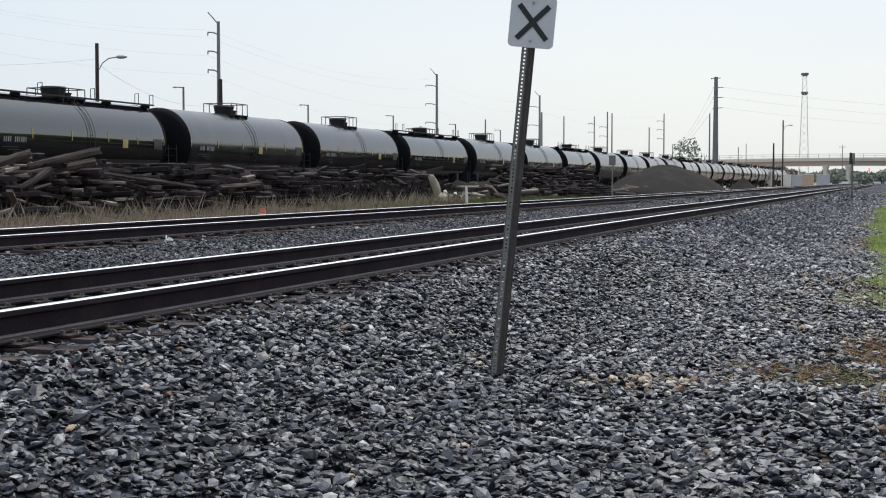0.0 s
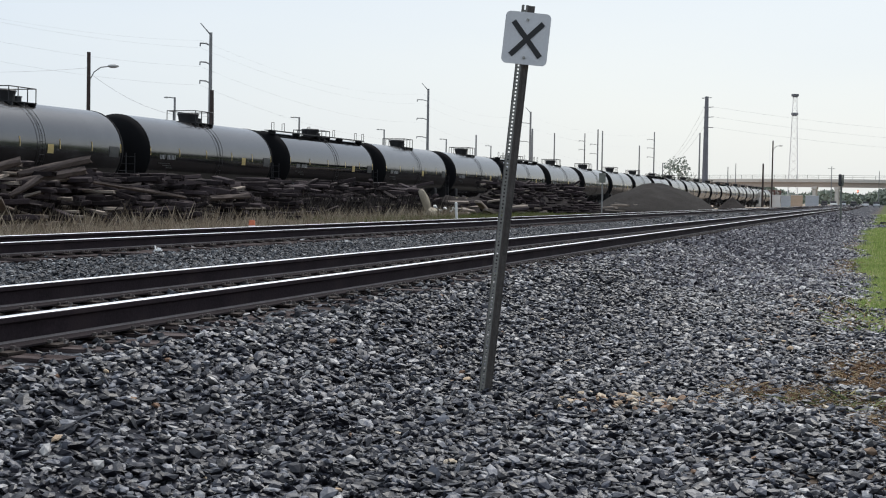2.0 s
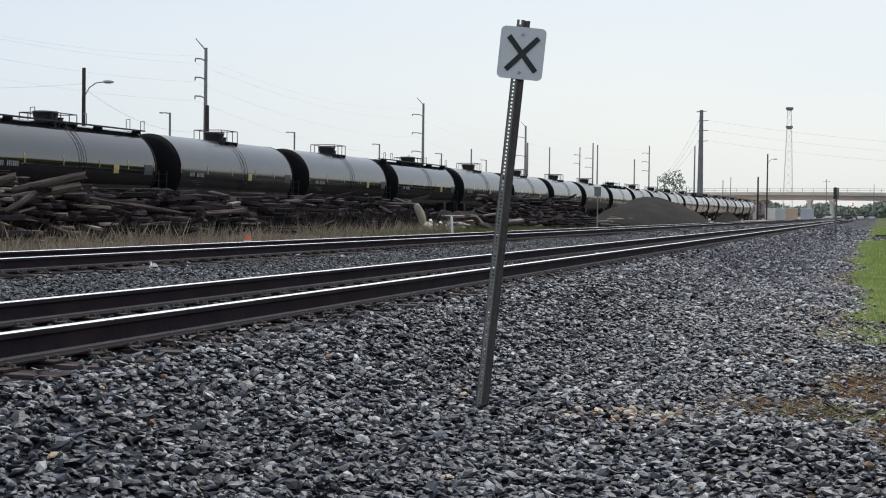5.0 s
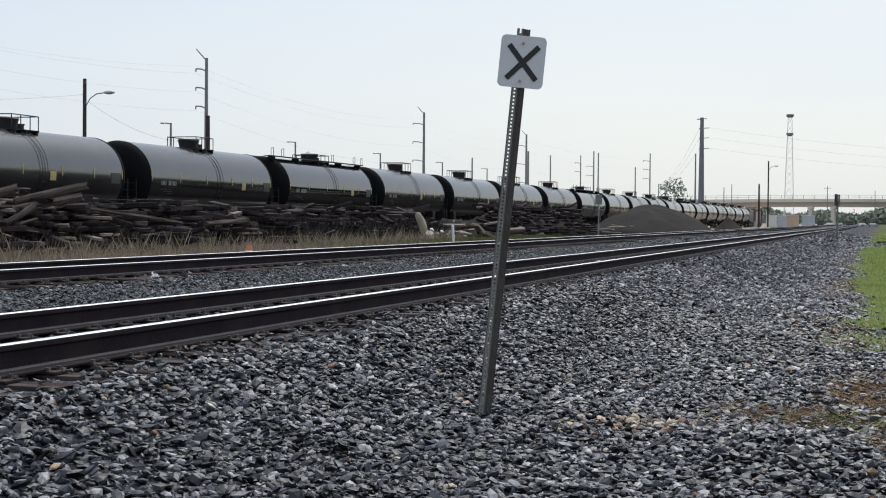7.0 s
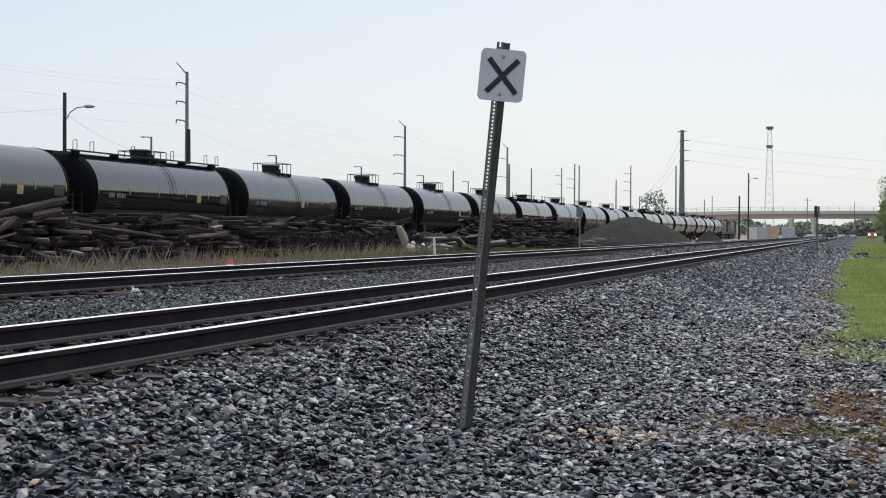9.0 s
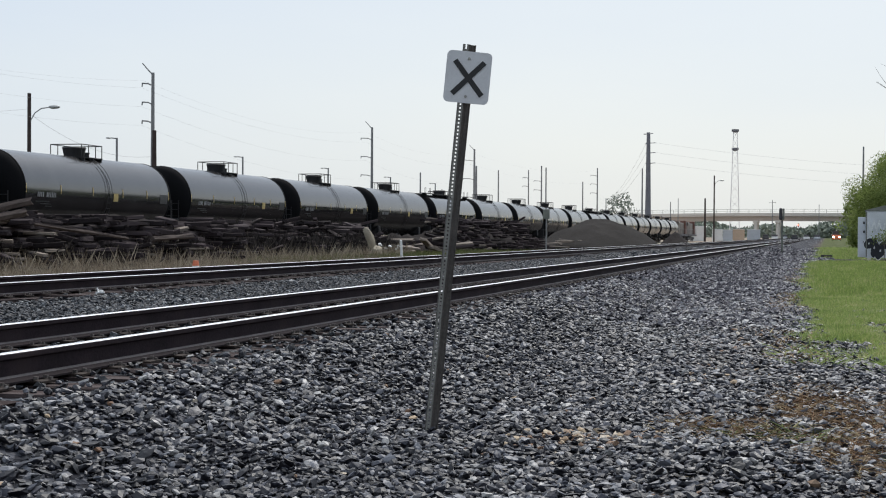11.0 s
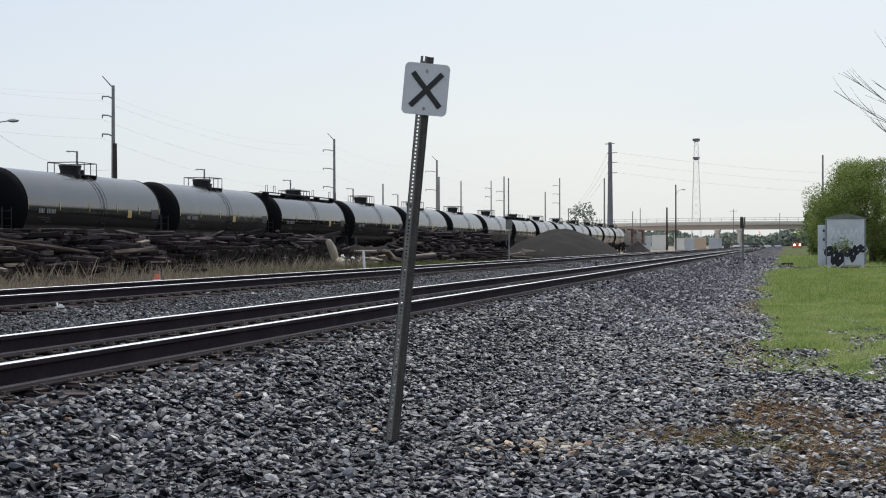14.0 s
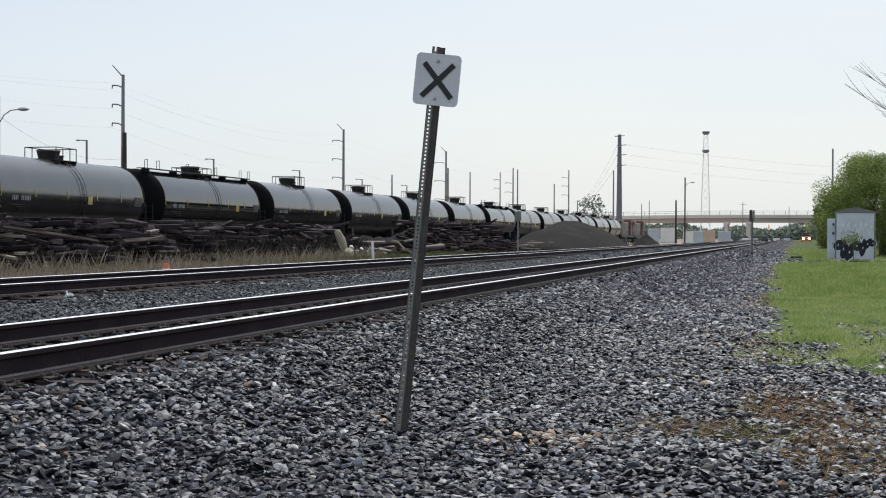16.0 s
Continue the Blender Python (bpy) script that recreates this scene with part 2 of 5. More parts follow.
M["pole_wood"] = mat("pole_wood", (0.07, 0.054, 0.05), 0.9, 0, 0.3, 2, 20, 0.4)
M["pole_grey"] = mat("pole_grey", (0.26, 0.26, 0.26), 0.8, 0.1, 0.2, 1, 20, 0.2)
M["pole_steel"] = mat("weathering_steel_pole", (0.19, 0.19, 0.21), 0.75, 0.2, 0.2, 1, 20, 0.1)
M["wire"] = mat("wire", (0.45, 0.45, 0.46), 0.6, 0.2, 0.1, 1, 10, 0)
M["glass"] = mat("lamp_glass", (0.5, 0.5, 0.48), 0.3, 0, 0.1, 4, 30, 0)
M["cone"] = mat("cone_orange", (0.7, 0.2, 0.1), 0.55, 0, 0.15, 6, 40, 0.1)
M["white_paint"] = mat("white_paint", (0.75, 0.75, 0.74), 0.6, 0, 0.12, 4, 40, 0.1)
M["boulder"] = mat("limestone", (0.34, 0.3, 0.235), 0.9, 0, 0.25, 2, 20, 0.5)
# aluminium raised in base colour to include the haze before it
M["house_alu"] = mat("hazed_aluminium_sheet", (0.6, 0.63, 0.67), 0.5, 0.2, 0.2, 1.2, 30, 0.1)
M["paint_dark"] = mat("spray_dark", (0.02, 0.022, 0.03), 0.6, 0, 0.2, 5, 30, 0.05)
M["paint_white"] = mat("spray_white", (0.7, 0.72, 0.74), 0.6, 0, 0.2, 5, 30, 0.05)
M["grass"] = ramp_mat("lawn_blade", [(0, (0.13, 0.2, 0.045)), (0.45, (0.25, 0.34, 0.085)), (0.8, (0.38, 0.46, 0.14)), (1, (0.5, 0.45, 0.25))], rough=0.6, drift=0.3, through_light=0.35)
M["straw"] = ramp_mat("dry_weed", [(0, (0.13, 0.1, 0.07)), (0.5, (0.31, 0.25, 0.18)), (1, (0.5, 0.43, 0.33))], rough=0.8)
M["weed_green"] = ramp_mat("green_weed", [(0, (0.07, 0.09, 0.03)), (0.6, (0.13, 0.15, 0.05)), (1, (0.24, 0.21, 0.1))], rough=0.7)
M["rust_weed"] = ramp_mat("rusty_weed", [(0, (0.12, 0.065, 0.035)), (0.5, (0.23, 0.14, 0.08)), (0.85, (0.36, 0.26, 0.16)), (1, (0.42, 0.36, 0.2))], rough=0.8)
M["brush"] = ramp_mat("dead_brush", [(0, (0.02, 0.017, 0.017)), (0.6, (0.046, 0.039, 0.036)), (1, (0.11, 0.093, 0.08))], rough=0.9)
M["leaf"] = ramp_mat("tree_leaf", [(0, (0.11, 0.15, 0.04)), (0.5, (0.21, 0.27, 0.08)), (1, (0.34, 0.4, 0.13))], rough=0.7, through_light=0.4)
# distant foliage: green greyed and lightened to paint in the haze
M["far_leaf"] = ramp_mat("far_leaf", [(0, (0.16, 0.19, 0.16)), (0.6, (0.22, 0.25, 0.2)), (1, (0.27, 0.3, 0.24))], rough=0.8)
# leaves of the unseen belt, darkened so its mirror image stays dark
M["belt_leaf"] = ramp_mat("darkened_belt_leaf", [(0, (0.02, 0.025, 0.017)), (0.6, (0.034, 0.042, 0.026)), (1, (0.055, 0.065, 0.038))], rough=0.8)
M["bark"] = mat("bark", (0.16, 0.14, 0.12), 0.9, 0, 0.3, 3, 25, 0.5)
M["white_box"] = mat("white_trailer", (0.78, 0.75, 0.71), 0.7, 0, 0.1, 0.5, 8, 0.1)
M["orange_box"] = mat("tan_container", (0.6, 0.45, 0.33), 0.7, 0, 0.12, 0.5, 8, 0.1)
M["grey_box"] = mat("grey_container", (0.52, 0.54, 0.57), 0.7, 0, 0.12, 0.5, 8, 0.1)
M["dark_box"] = mat("dark_machine", (0.06, 0.06, 0.065), 0.7, 0, 0.2, 0.5, 8, 0.1)
M["loco"] = mat("faded_loco_paint", (0.2, 0.18, 0.16), 0.6, 0, 0.25, 0.4, 8, 0.1, dirt=(0.09, 0.07, 0.06), dirt_amount=0.4)
M["loco_red"] = mat("loco_red", (0.13, 0.06, 0.045), 0.55, 0, 0.2, 0.6, 8, 0.1)
M["rubber"] = mat("black_rubber", (0.02, 0.02, 0.02), 0.8, 0, 0.2, 4, 30, 0.2)


def glow(name, color, strength):
    m = bpy.data.materials.new(name)
    m.use_nodes = True
    b = m.node_tree.nodes["Principled BSDF"]
    b.inputs["Emission Color"].default_value = (*color, 1)
    b.inputs["Emission Strength"].default_value = strength
    return m


M["headlight"] = glow("headlight", (1.0, 0.8, 0.6), 8.0)


# ---- mesh helpers ----
def part(name, bm, material, parent=None, label="", smooth=False):
    me = bpy.data.meshes.new(name)
    if smooth:
        for f in bm.faces:
            f.smooth = True
    bm.to_mesh(me)
    bm.free()
    for m in (material if isinstance(material, (list, tuple)) else [material]):
        me.materials.append(m)
    ob = new(name, me)
    ob.parent = parent
    if label:
        tagged(ob, label)
    return ob


def empty(name, x=0.0, y=0.0, z=0.0, rz=0.0, label="", category="", group="", kind=""):
    ob = new(name)
    ob.empty_display_size = 0.3
    ob.matrix_basis = pose(x, y, z, 0, 0, rz)
    return tagged(ob, label, category, group, kind)


def box(bm, sx, sy, sz, m=None, bevel=0.0, index=0):
    """A box centred on m's origin."""
    r = bmesh.ops.create_cube(bm, size=1.0, matrix=(m or Matrix()) @ Matrix.Diagonal((sx, sy, sz, 1)))
    faces = {f for v in r["verts"] for f in v.link_faces}
    for f in faces:
        f.material_index = index
    if bevel:
        edges = list({e for v in r["verts"] for e in v.link_edges})
        bmesh.ops.bevel(bm, geom=edges, offset=bevel, segments=1, affect="EDGES")
    return bm


def at(x, y, z, rx=0, ry=0, rz=0):
    return pose(x, y, z, rx, ry, rz)


def tube(bm, a, b, r0, r1=None, seg=8, caps=True):
    a, b = Vector(a), Vector(b)
    d = b - a
    if d.length < 1e-6:
        return bm
    m = Matrix.Translation((a + b) / 2) @ d.to_track_quat("Z", "Y").to_matrix().to_4x4()
    bmesh.ops.create_cone(bm, cap_ends=caps, segments=seg, radius1=r0, radius2=r0 if r1 is None else r1, depth=d.length, matrix=m)
    return bm


def path_tube(bm, pts, r, seg=6):
    for a, b in zip(pts, pts[1:]):
        tube(bm, a, b, r, seg=seg)
    return bm


def extrude_profile(bm, prof, y0, y1, steps=1, index_of=None):
    """A closed profile in x, z drawn out along y."""
    rings = []
    for i in range(steps + 1):
        y = y0 + (y1 - y0) * i / steps
        rings.append([bm.verts.new((px, y, pz)) for px, pz in prof])
    n = len(prof)
    for r0, r1 in zip(rings, rings[1:]):
        for j in range(n):
            f = bm.faces.new((r0[j], r0[(j + 1) % n], r1[(j + 1) % n], r1[j]))
            if index_of:
                f.material_index = index_of(j)
    bm.faces.new(rings[0])
    bm.faces.new(rings[-1][::-1])
    bmesh.ops.recalc_face_normals(bm, faces=bm.faces)
    return bm


def scatter(name, verts, faces, pos, rot, scl, material, parent=None, smooth=False):
    """Many copies of small templates joined in one mesh. verts: (templates, n, 3)."""
    pos, rot, scl = np.asarray(pos, float), np.asarray(rot, float), np.asarray(scl, float)
    n = len(pos)
    pick = np.random.randint(0, len(verts), n)
    v = np.asarray(verts)[pick] * scl[:, None, :]
    cx, sx = np.cos(rot[:, 0])[:, None], np.sin(rot[:, 0])[:, None]
    y, z = v[..., 1] * cx - v[..., 2] * sx, v[..., 1] * sx + v[..., 2] * cx
    v = np.stack([v[..., 0], y, z], -1)
    cy, sy = np.cos(rot[:, 1])[:, None], np.sin(rot[:, 1])[:, None]
    x, z = v[..., 0] * cy + v[..., 2] * sy, -v[..., 0] * sy + v[..., 2] * cy
    v = np.stack([x, v[..., 1], z], -1)
    cz, sz = np.cos(rot[:, 2])[:, None], np.sin(rot[:, 2])[:, None]
    x, y = v[..., 0] * cz - v[..., 1] * sz, v[..., 0] * sz + v[..., 1] * cz
    v = np.stack([x, y, v[..., 2]], -1) + pos[:, None, :]
    k = v.shape[1]
    f = np.asarray(faces)
    fs = (f[None] + (np.arange(n) * k)[:, None, None]).reshape(-1)
    me = bpy.data.meshes.new(name)
    me.vertices.add(n * k)
    me.vertices.foreach_set("co", v.reshape(-1).astype(np.float32))
    c = f.shape[1]
    nf = n * len(f)
    me.loops.add(nf * c)
    me.loops.foreach_set("vertex_index", fs.astype(np.int32))
    me.polygons.add(nf)
    me.polygons.foreach_set("loop_start", (np.arange(nf) * c).astype(np.int32))
    me.polygons.foreach_set("loop_total", np.full(nf, c, np.int32))
    me.update(calc_edges=True)
    me.polygons.foreach_set("use_smooth", np.full(nf, smooth))
    me.materials.append(material)
    ob = new(name, me)
    ob.parent = parent
    return ob


def stone_templates(count, subdiv=1):
    bm = bmesh.new()
    bmesh.ops.create_icosphere(bm, subdivisions=subdiv, radius=0.5)
    bm.verts.ensure_lookup_table()
    base = np.array([v.co[:] for v in bm.verts])
    faces = np.array([[v.index for v in f.verts] for f in bm.faces])
    bm.free()
    out = []
    for i in range(count):
        v = base * np.random.uniform(0.68, 1.22, (len(base), 1))
        for _ in range(4):                     # broken flat faces
            d = np.random.normal(size=3)
            d /= np.linalg.norm(d)
            h = np.random.uniform(0.2, 0.36)
            over = np.maximum(v @ d - h, 0)
            v = v - over[:, None] * d
        out.append(v)
    return np.array(out), faces


# ---- the lie of the land ----
T1, T2, HEAD1, HEAD2 = -5.61, -11.75, 0.603, 0.63
RAIL_H, GAUGE, TIE_TOP1, TIE_TOP2 = 0.186, 1.505, 0.402, 0.429
TX, TSLOPE, TRAIL = -31.86, 0.0094, 0.36      # the train's own track


def train_x(y):
    return TX + TSLOPE * y


def train_z(y):
    return TRAIL - 0.0015 * (y - 61)


PROFILE = [(-5000, 0.05), (-60, 0.05), (-40, 0.02), (-34, -0.02), (-26, -0.02), (-24, 0.05), (-17.5, 0.02), (-14.8, 0.05), (-13.5, 0.38),
           (-10.0, 0.38), (-9.2, 0.33), (-7.9, 0.33), (-7.3, 0.375), (-4.1, 0.372), (-3.55, 0.2), (-3.0, 0.03), (-2.4, 0.0), (0.0, -0.04), (1.5, -0.03), (3.5, 0.0), (8, 0.02), (5000, 0.02)]
PX, PZ = np.array([p[0] for p in PROFILE]), np.array([p[1] for p in PROFILE])


def ground_z(x, y):
    return np.interp(x, PX, PZ) + 0.02 * np.sin(x * 1.7 + 0.6 * y) * np.sin(0.45 * y + 1.0) * (np.asarray(x) > -3.2) + 0.07 * np.exp(-((np.asarray(x) + 0.62) / 0.5) ** 2 - ((np.asarray(y) - 8.35) / 0.75) ** 2)


# ---- ground ----
def build_ground():
    xs = sorted(set(np.round(np.concatenate([np.arange(-48, 12, 0.5), PX, [-3000, -600, -200, -120, -80, 20, 40, 80, 200, 600, 3000]]), 3)))
    xs = [x for x in xs if -3001 < x < 3001]
    ys = sorted(set(list(np.arange(-20, 4, 4.0)) + list(np.arange(4, 60, 0.5)) + list(np.arange(60, 160, 2.0)) + [-3000, -500, -100, 200, 260, 340, 450, 600, 900, 1500, 3000, 4500]))
    bm = bmesh.new()
    grid = [[bm.verts.new((x, y, float(ground_z(x, y)))) for x in xs] for y in ys]
    for a, b in zip(grid, grid[1:]):
        for i in range(len(xs) - 1):
            bm.faces.new((a[i], a[i + 1], b[i + 1], b[i]))
    m = bpy.data.materials.new("gravel_and_grass_ground")
    m.use_nodes = True
    N, L = m.node_tree.nodes, m.node_tree.links
    bs = N["Principled BSDF"]
    bs.inputs["Roughness"].default_value = 0.9
    bs.inputs["Specular IOR Level"].default_value = 0.12
    tc = N.new("ShaderNodeTexCoord")
    sep = N.new("ShaderNodeSeparateXYZ")
    L.new(tc.outputs["Object"], sep.inputs[0])
    vor = N.new("ShaderNodeTexVoronoi")
    vor.inputs["Scale"].default_value = 18
    L.new(tc.outputs["Object"], vor.inputs["Vector"])
    cr = N.new("ShaderNodeValToRGB")
    els = cr.color_ramp.elements
    while len(els) < 5:
        els.new(0.5)
    for e, (p, c) in zip(els, [(0, (0.012, 0.012, 0.016)), (0.4, (0.026, 0.027, 0.034)), (0.65, (0.055, 0.057, 0.068)), (0.85, (0.11, 0.112, 0.125)), (1, (0.25, 0.25, 0.25))]):
        e.position, e.color = p, (*c, 1)
    sepc = N.new("ShaderNodeSeparateColor")
    L.new(vor.outputs["Color"], sepc.inputs[0])
    L.new(sepc.outputs[0], cr.inputs[0])

    def noise_tex(scale, detail=5):
        n = N.new("ShaderNodeTexNoise")
        n.inputs["Scale"].default_value = scale
        n.inputs["Detail"].default_value = detail
        L.new(tc.outputs["Object"], n.inputs["Vector"])
        return n.outputs[0]

    def step(value, lo, hi):
        r = N.new("ShaderNodeMapRange")
        r.inputs["From Min"].default_value, r.inputs["From Max"].default_value = lo, hi
        L.new(value, r.inputs["Value"])
        return r.outputs[0]

    def step_to(value, top):
        n = N.new("ShaderNodeMath")
        n.operation = "MINIMUM"
        L.new(value, n.inputs[0])
        n.inputs[1].default_value = top
        return n.outputs[0]

    def madd(a, k, b):
        n = N.new("ShaderNodeMath")
        n.operation = "MULTIPLY_ADD"
        L.new(a, n.inputs[0])
        n.inputs[1].default_value = k
        if isinstance(b, (int, float)):
            n.inputs[2].default_value = b
        else:
            L.new(b, n.inputs[2])
        return n.outputs[0]

    def times(a, b):
        n = N.new("ShaderNodeMath")
        n.operation = "MULTIPLY"
        L.new(a, n.inputs[0])
        L.new(b, n.inputs[1])
        return n.outputs[0]

    def over(base, colour, fac):
        n = N.new("ShaderNodeMix")
        n.data_type = "RGBA"
        L.new(base, n.inputs["A"])
        if isinstance(colour, tuple):
            n.inputs["B"].default_value = (*colour, 1)
        else:
            L.new(colour, n.inputs["B"])
        L.new(fac, n.inputs["Factor"])
        return n.outputs["Result"]

    x, y = sep.outputs[0], sep.outputs[1]
    col = cr.outputs[0]
    # worn soil with rusty weeds along the lawn's edge, then the lawn's soil, dry verge and yard dirt
    wob = madd(noise_tex(0.35), 3.0, -1.5)
    edge = madd(step_to(y, 56.0), 0.016, madd(x, 1.0, 0.15))
    soil = madd(wob, 0.9, edge)
    col = over(col, (0.15, 0.105, 0.07), times(step(soil, -0.9, 0.3), step(noise_tex(1.3), 0.42, 0.58)))
    lawn = madd(wob, 0.35, edge)
    col = over(col, (0.085, 0.1, 0.035), times(step(lawn, 0.0, 0.5), step(madd(wob, 0.8, y), 19.0, 23.0)))
    verge = madd(wob, 0.3, x)
    col = over(col, (0.09, 0.073, 0.053), step(verge, -14.2, -15.2))
    col = over(col, (0.045, 0.038, 0.033), step(verge, -20, -24))
    col = over(col, (0.06, 0.056, 0.052), times(step(verge, -27.5, -28.5), step(verge, -36, -34.5)))
    col = over(col, (0.3, 0.25, 0.2), times(step(verge, -14.5, -15.5), step(y, 175, 200)))
    # unseen ground past the lawn, darkened to dim its reflection in the tanks
    col = over(col, (0.04, 0.047, 0.026), step(x, 12, 18))
    strip = madd(wob, 1.6, y)
    col = over(col, (0.05, 0.047, 0.045), times(times(step(strip, 76, 78), step(strip, 89, 87)), step(x, -2.0, -1.0)))
    tone = N.new("ShaderNodeHueSaturation")
    L.new(col, tone.inputs["Color"])
    L.new(madd(noise_tex(0.8), 0.6, 0.7), tone.inputs["Value"])
    L.new(tone.outputs[0], bs.inputs["Base Color"])
    b = N.new("ShaderNodeBump")
    b.inputs["Strength"].default_value = 0.9
    b.inputs["Distance"].default_value = 0.05
    L.new(vor.outputs["Distance"], b.inputs["Height"])
    L.new(b.outputs[0], bs.inputs["Normal"])
    ob = part("ground", bm, m, smooth=True)
    return tagged(ob, "grey crushed-stone ballast ground running into green grass", "ground", kind="structure")


ground = build_ground()

# ---- tracks ----
RAIL_PROF = [(-0.076, 0), (0.076, 0), (0.076, 0.012), (0.024, 0.029), (0.009, 0.042), (0.009, 0.135), (0.03, 0.145), (0.036, 0.15), (0.036, 0.176), (0.033, 0.181),
             (0.021, 0.186), (-0.021, 0.186), (-0.033, 0.181), (-0.036, 0.176), (-0.036, 0.15), (-0.03, 0.145), (-0.009, 0.135), (-0.009, 0.042), (-0.024, 0.029), (-0.076, 0.012)]


def rail_index(j):
    """0 rust, 1 polished head, 2 fillet with painted highlight, 3 grimy foot."""
    return 1 if j in (9, 10, 11) else (2 if j in (3, 17) else (3 if j in (1, 2, 18, 19) else 0))


def tie_mesh(length=2.59, seed=0):
    bm = bmesh.new()
    box(bm, length, 0.225, 0.17, at(0, 0, -0.085), bevel=0.014)
    rng = random.Random(seed)
    for v in bm.verts:
        v.co += Vector((rng.uniform(-0.03, 0.03), rng.uniform(-0.012, 0.012), rng.uniform(-0.012, 0.008)))
    me = bpy.data.meshes.new("tie")
    bm.to_mesh(me)
    bm.free()
    me.materials.append(M["tie"])
    return me


def boxes_template(sizes):
    """Several boxes as one small triangulated template."""
    bm = bmesh.new()
    for size, place in sizes:
        box(bm, *size, at(*place))
    bmesh.ops.triangulate(bm, faces=bm.faces)
    bm.verts.ensure_lookup_table()
    bm.verts.index_update()
    v = np.array([q.co[:] for q in bm.verts])
    f = np.array([[q.index for q in p.verts] for p in bm.faces])
    bm.free()
    return v, f


def fastening_templates():
    """A tie plate, and its spike heads with the anchor clips, as two templates."""
    plate = boxes_template([((0.32, 0.18, 0.014), (0, 0, 0))])
    heads = []
    for sx in (-1, 1):
        heads += [((0.028, 0.022, 0.02), (sx * 0.092, sy * sx, 0.022)) for sy in (-0.06, 0.06)]
        heads += [((0.022, 0.022, 0.024), (sx * 0.138, sx * 0.04, 0.012))]
    return plate, boxes_template(heads)


def build_track(name, cx, head, y0, y1, single, label):
    root = empty(name, cx, 0, 0, 0, label, "railway track", kind="structure")
    for s in (-1, 1):
        bm = extrude_profile(bmesh.new(), RAIL_PROF, y0, y1, 4, rail_index)
        r = part("rail", bm, [M["rail"], M["rail_top"], M["rail_foot"], M["rail_grime"]], root, "rusty steel rail with a bright polished head")
        r.location = (s * GAUGE / 2, 0, head - RAIL_H)
    tie_top = head - RAIL_H - 0.015
    meshes = [tie_mesh(seed=i) for i in range(6)]
    rng = random.Random(len(name) + int(abs(cx)))
    y, n = 2.0, 0
    ys = []
    while y < min(y1, 260):
        ys.append(y)
        y += 0.495 + rng.uniform(-0.02, 0.02)
    for y in ys[:single]:
        t = new("tie", rng.choice(meshes))
        t.parent = root
        t.matrix_basis = pose(rng.uniform(-0.05, 0.05), y, tie_top + rng.uniform(-0.008, 0.004), 0, 0, rng.uniform(-1.5, 1.5) + rng.choice((0, 180)))
    rest = ys[single:]
    if rest:
        me = meshes[0]
        v = np.array([q.co[:] for q in me.vertices])
        bmx = bmesh.new()
        bmx.from_mesh(me)
        bmesh.ops.triangulate(bmx, faces=bmx.faces)
        f = np.array([[q.index for q in p.verts] for p in bmx.faces])
        bmx.free()
        k = len(rest)
        ob = scatter("far_ties", v[None], f, [(0, y, tie_top) for y in rest], np.zeros((k, 3)), np.ones((k, 3)), M["tie"], root)
        tagged(ob, kind="stuff")
    plate, heads = fastening_templates()
    pos = [(s * GAUGE / 2, y, tie_top + 0.008) for y in ys for s in (-1, 1)]
    k = len(pos)
    turn = np.column_stack([np.zeros((k, 2)), np.random.choice([0, math.pi], k)])
    for name, (v, f), m, text in (("tie_plates", plate, M["plate"], "rusty tie plates"), ("spikes", heads, M["spike"], "worn bright spike heads and anchors")):
        tagged(scatter(name, v[None], f, pos, turn, np.ones((k, 3)), m, root), text, kind="stuff")
    return root


track_1 = build_track("track_1", T1, HEAD1, -40, 1200, 160, "main railway track on wooden ties in grey ballast")
track_2 = build_track("track_2", T2, HEAD2, -40, 1200, 110, "second railway track on wooden ties in grey ballast")


def build_train_track():
    root = empty("track_3", TX, 0, 0, -math.degrees(math.atan(TSLOPE)), "yard railway track under the tank cars", "railway track", kind="structure")
    for s in (-1, 1):
        bm = extrude_profile(bmesh.new(), RAIL_PROF, -60, 600, 4, rail_index)
        r = part("rail", bm, [M["rail"], M["rail_top"], M["rail_foot"], M["rail_grime"]], root)
        r.matrix_basis = pose(s * GAUGE / 2, 0, TRAIL - RAIL_H + 0.0015 * 61, -math.degrees(0.0015))
    bm = bmesh.new()
    for i in range(300):
        y = 10 + i * 1.0
        box(bm, 2.59, 0.23, 0.2, at(0, y, TRAIL - RAIL_H - 0.115 - 0.0015 * (y - 61)))
    tagged(part("far_ties", bm, M["tie"], root), kind="stuff")


build_train_track()


# ---- tank cars ----
def lathe(bm, prof, seg=40, index=0):
    """A profile of (y, r) turned about the y axis."""
    rings = []
    for y, r in prof:
        if r < 1e-4:
            rings.append([bm.verts.new((0, y, 0))])
        else:
            rings.append([bm.verts.new((r * math.sin(2 * math.pi * i / seg), y, r * math.cos(2 * math.pi * i / seg))) for i in range(seg)])
    for a, b in zip(rings, rings[1:]):
        for i in range(seg):
            j = (i + 1) % seg
            if len(a) == 1:
                f = bm.faces.new((a[0], b[j], b[i]))
            elif len(b) == 1:
                f = bm.faces.new((a[i], a[j], b[0]))
            else:
                f = bm.faces.new((a[i], a[j], b[j], b[i]))
            f.material_index = index
            f.smooth = True
    bmesh.ops.recalc_face_normals(bm, faces=bm.faces)
    return bm


TANK_R, TANK_Z, TANK_HALF = 1.62, 2.56, 6.15    # radius, axis height over the rail, half the shell without heads


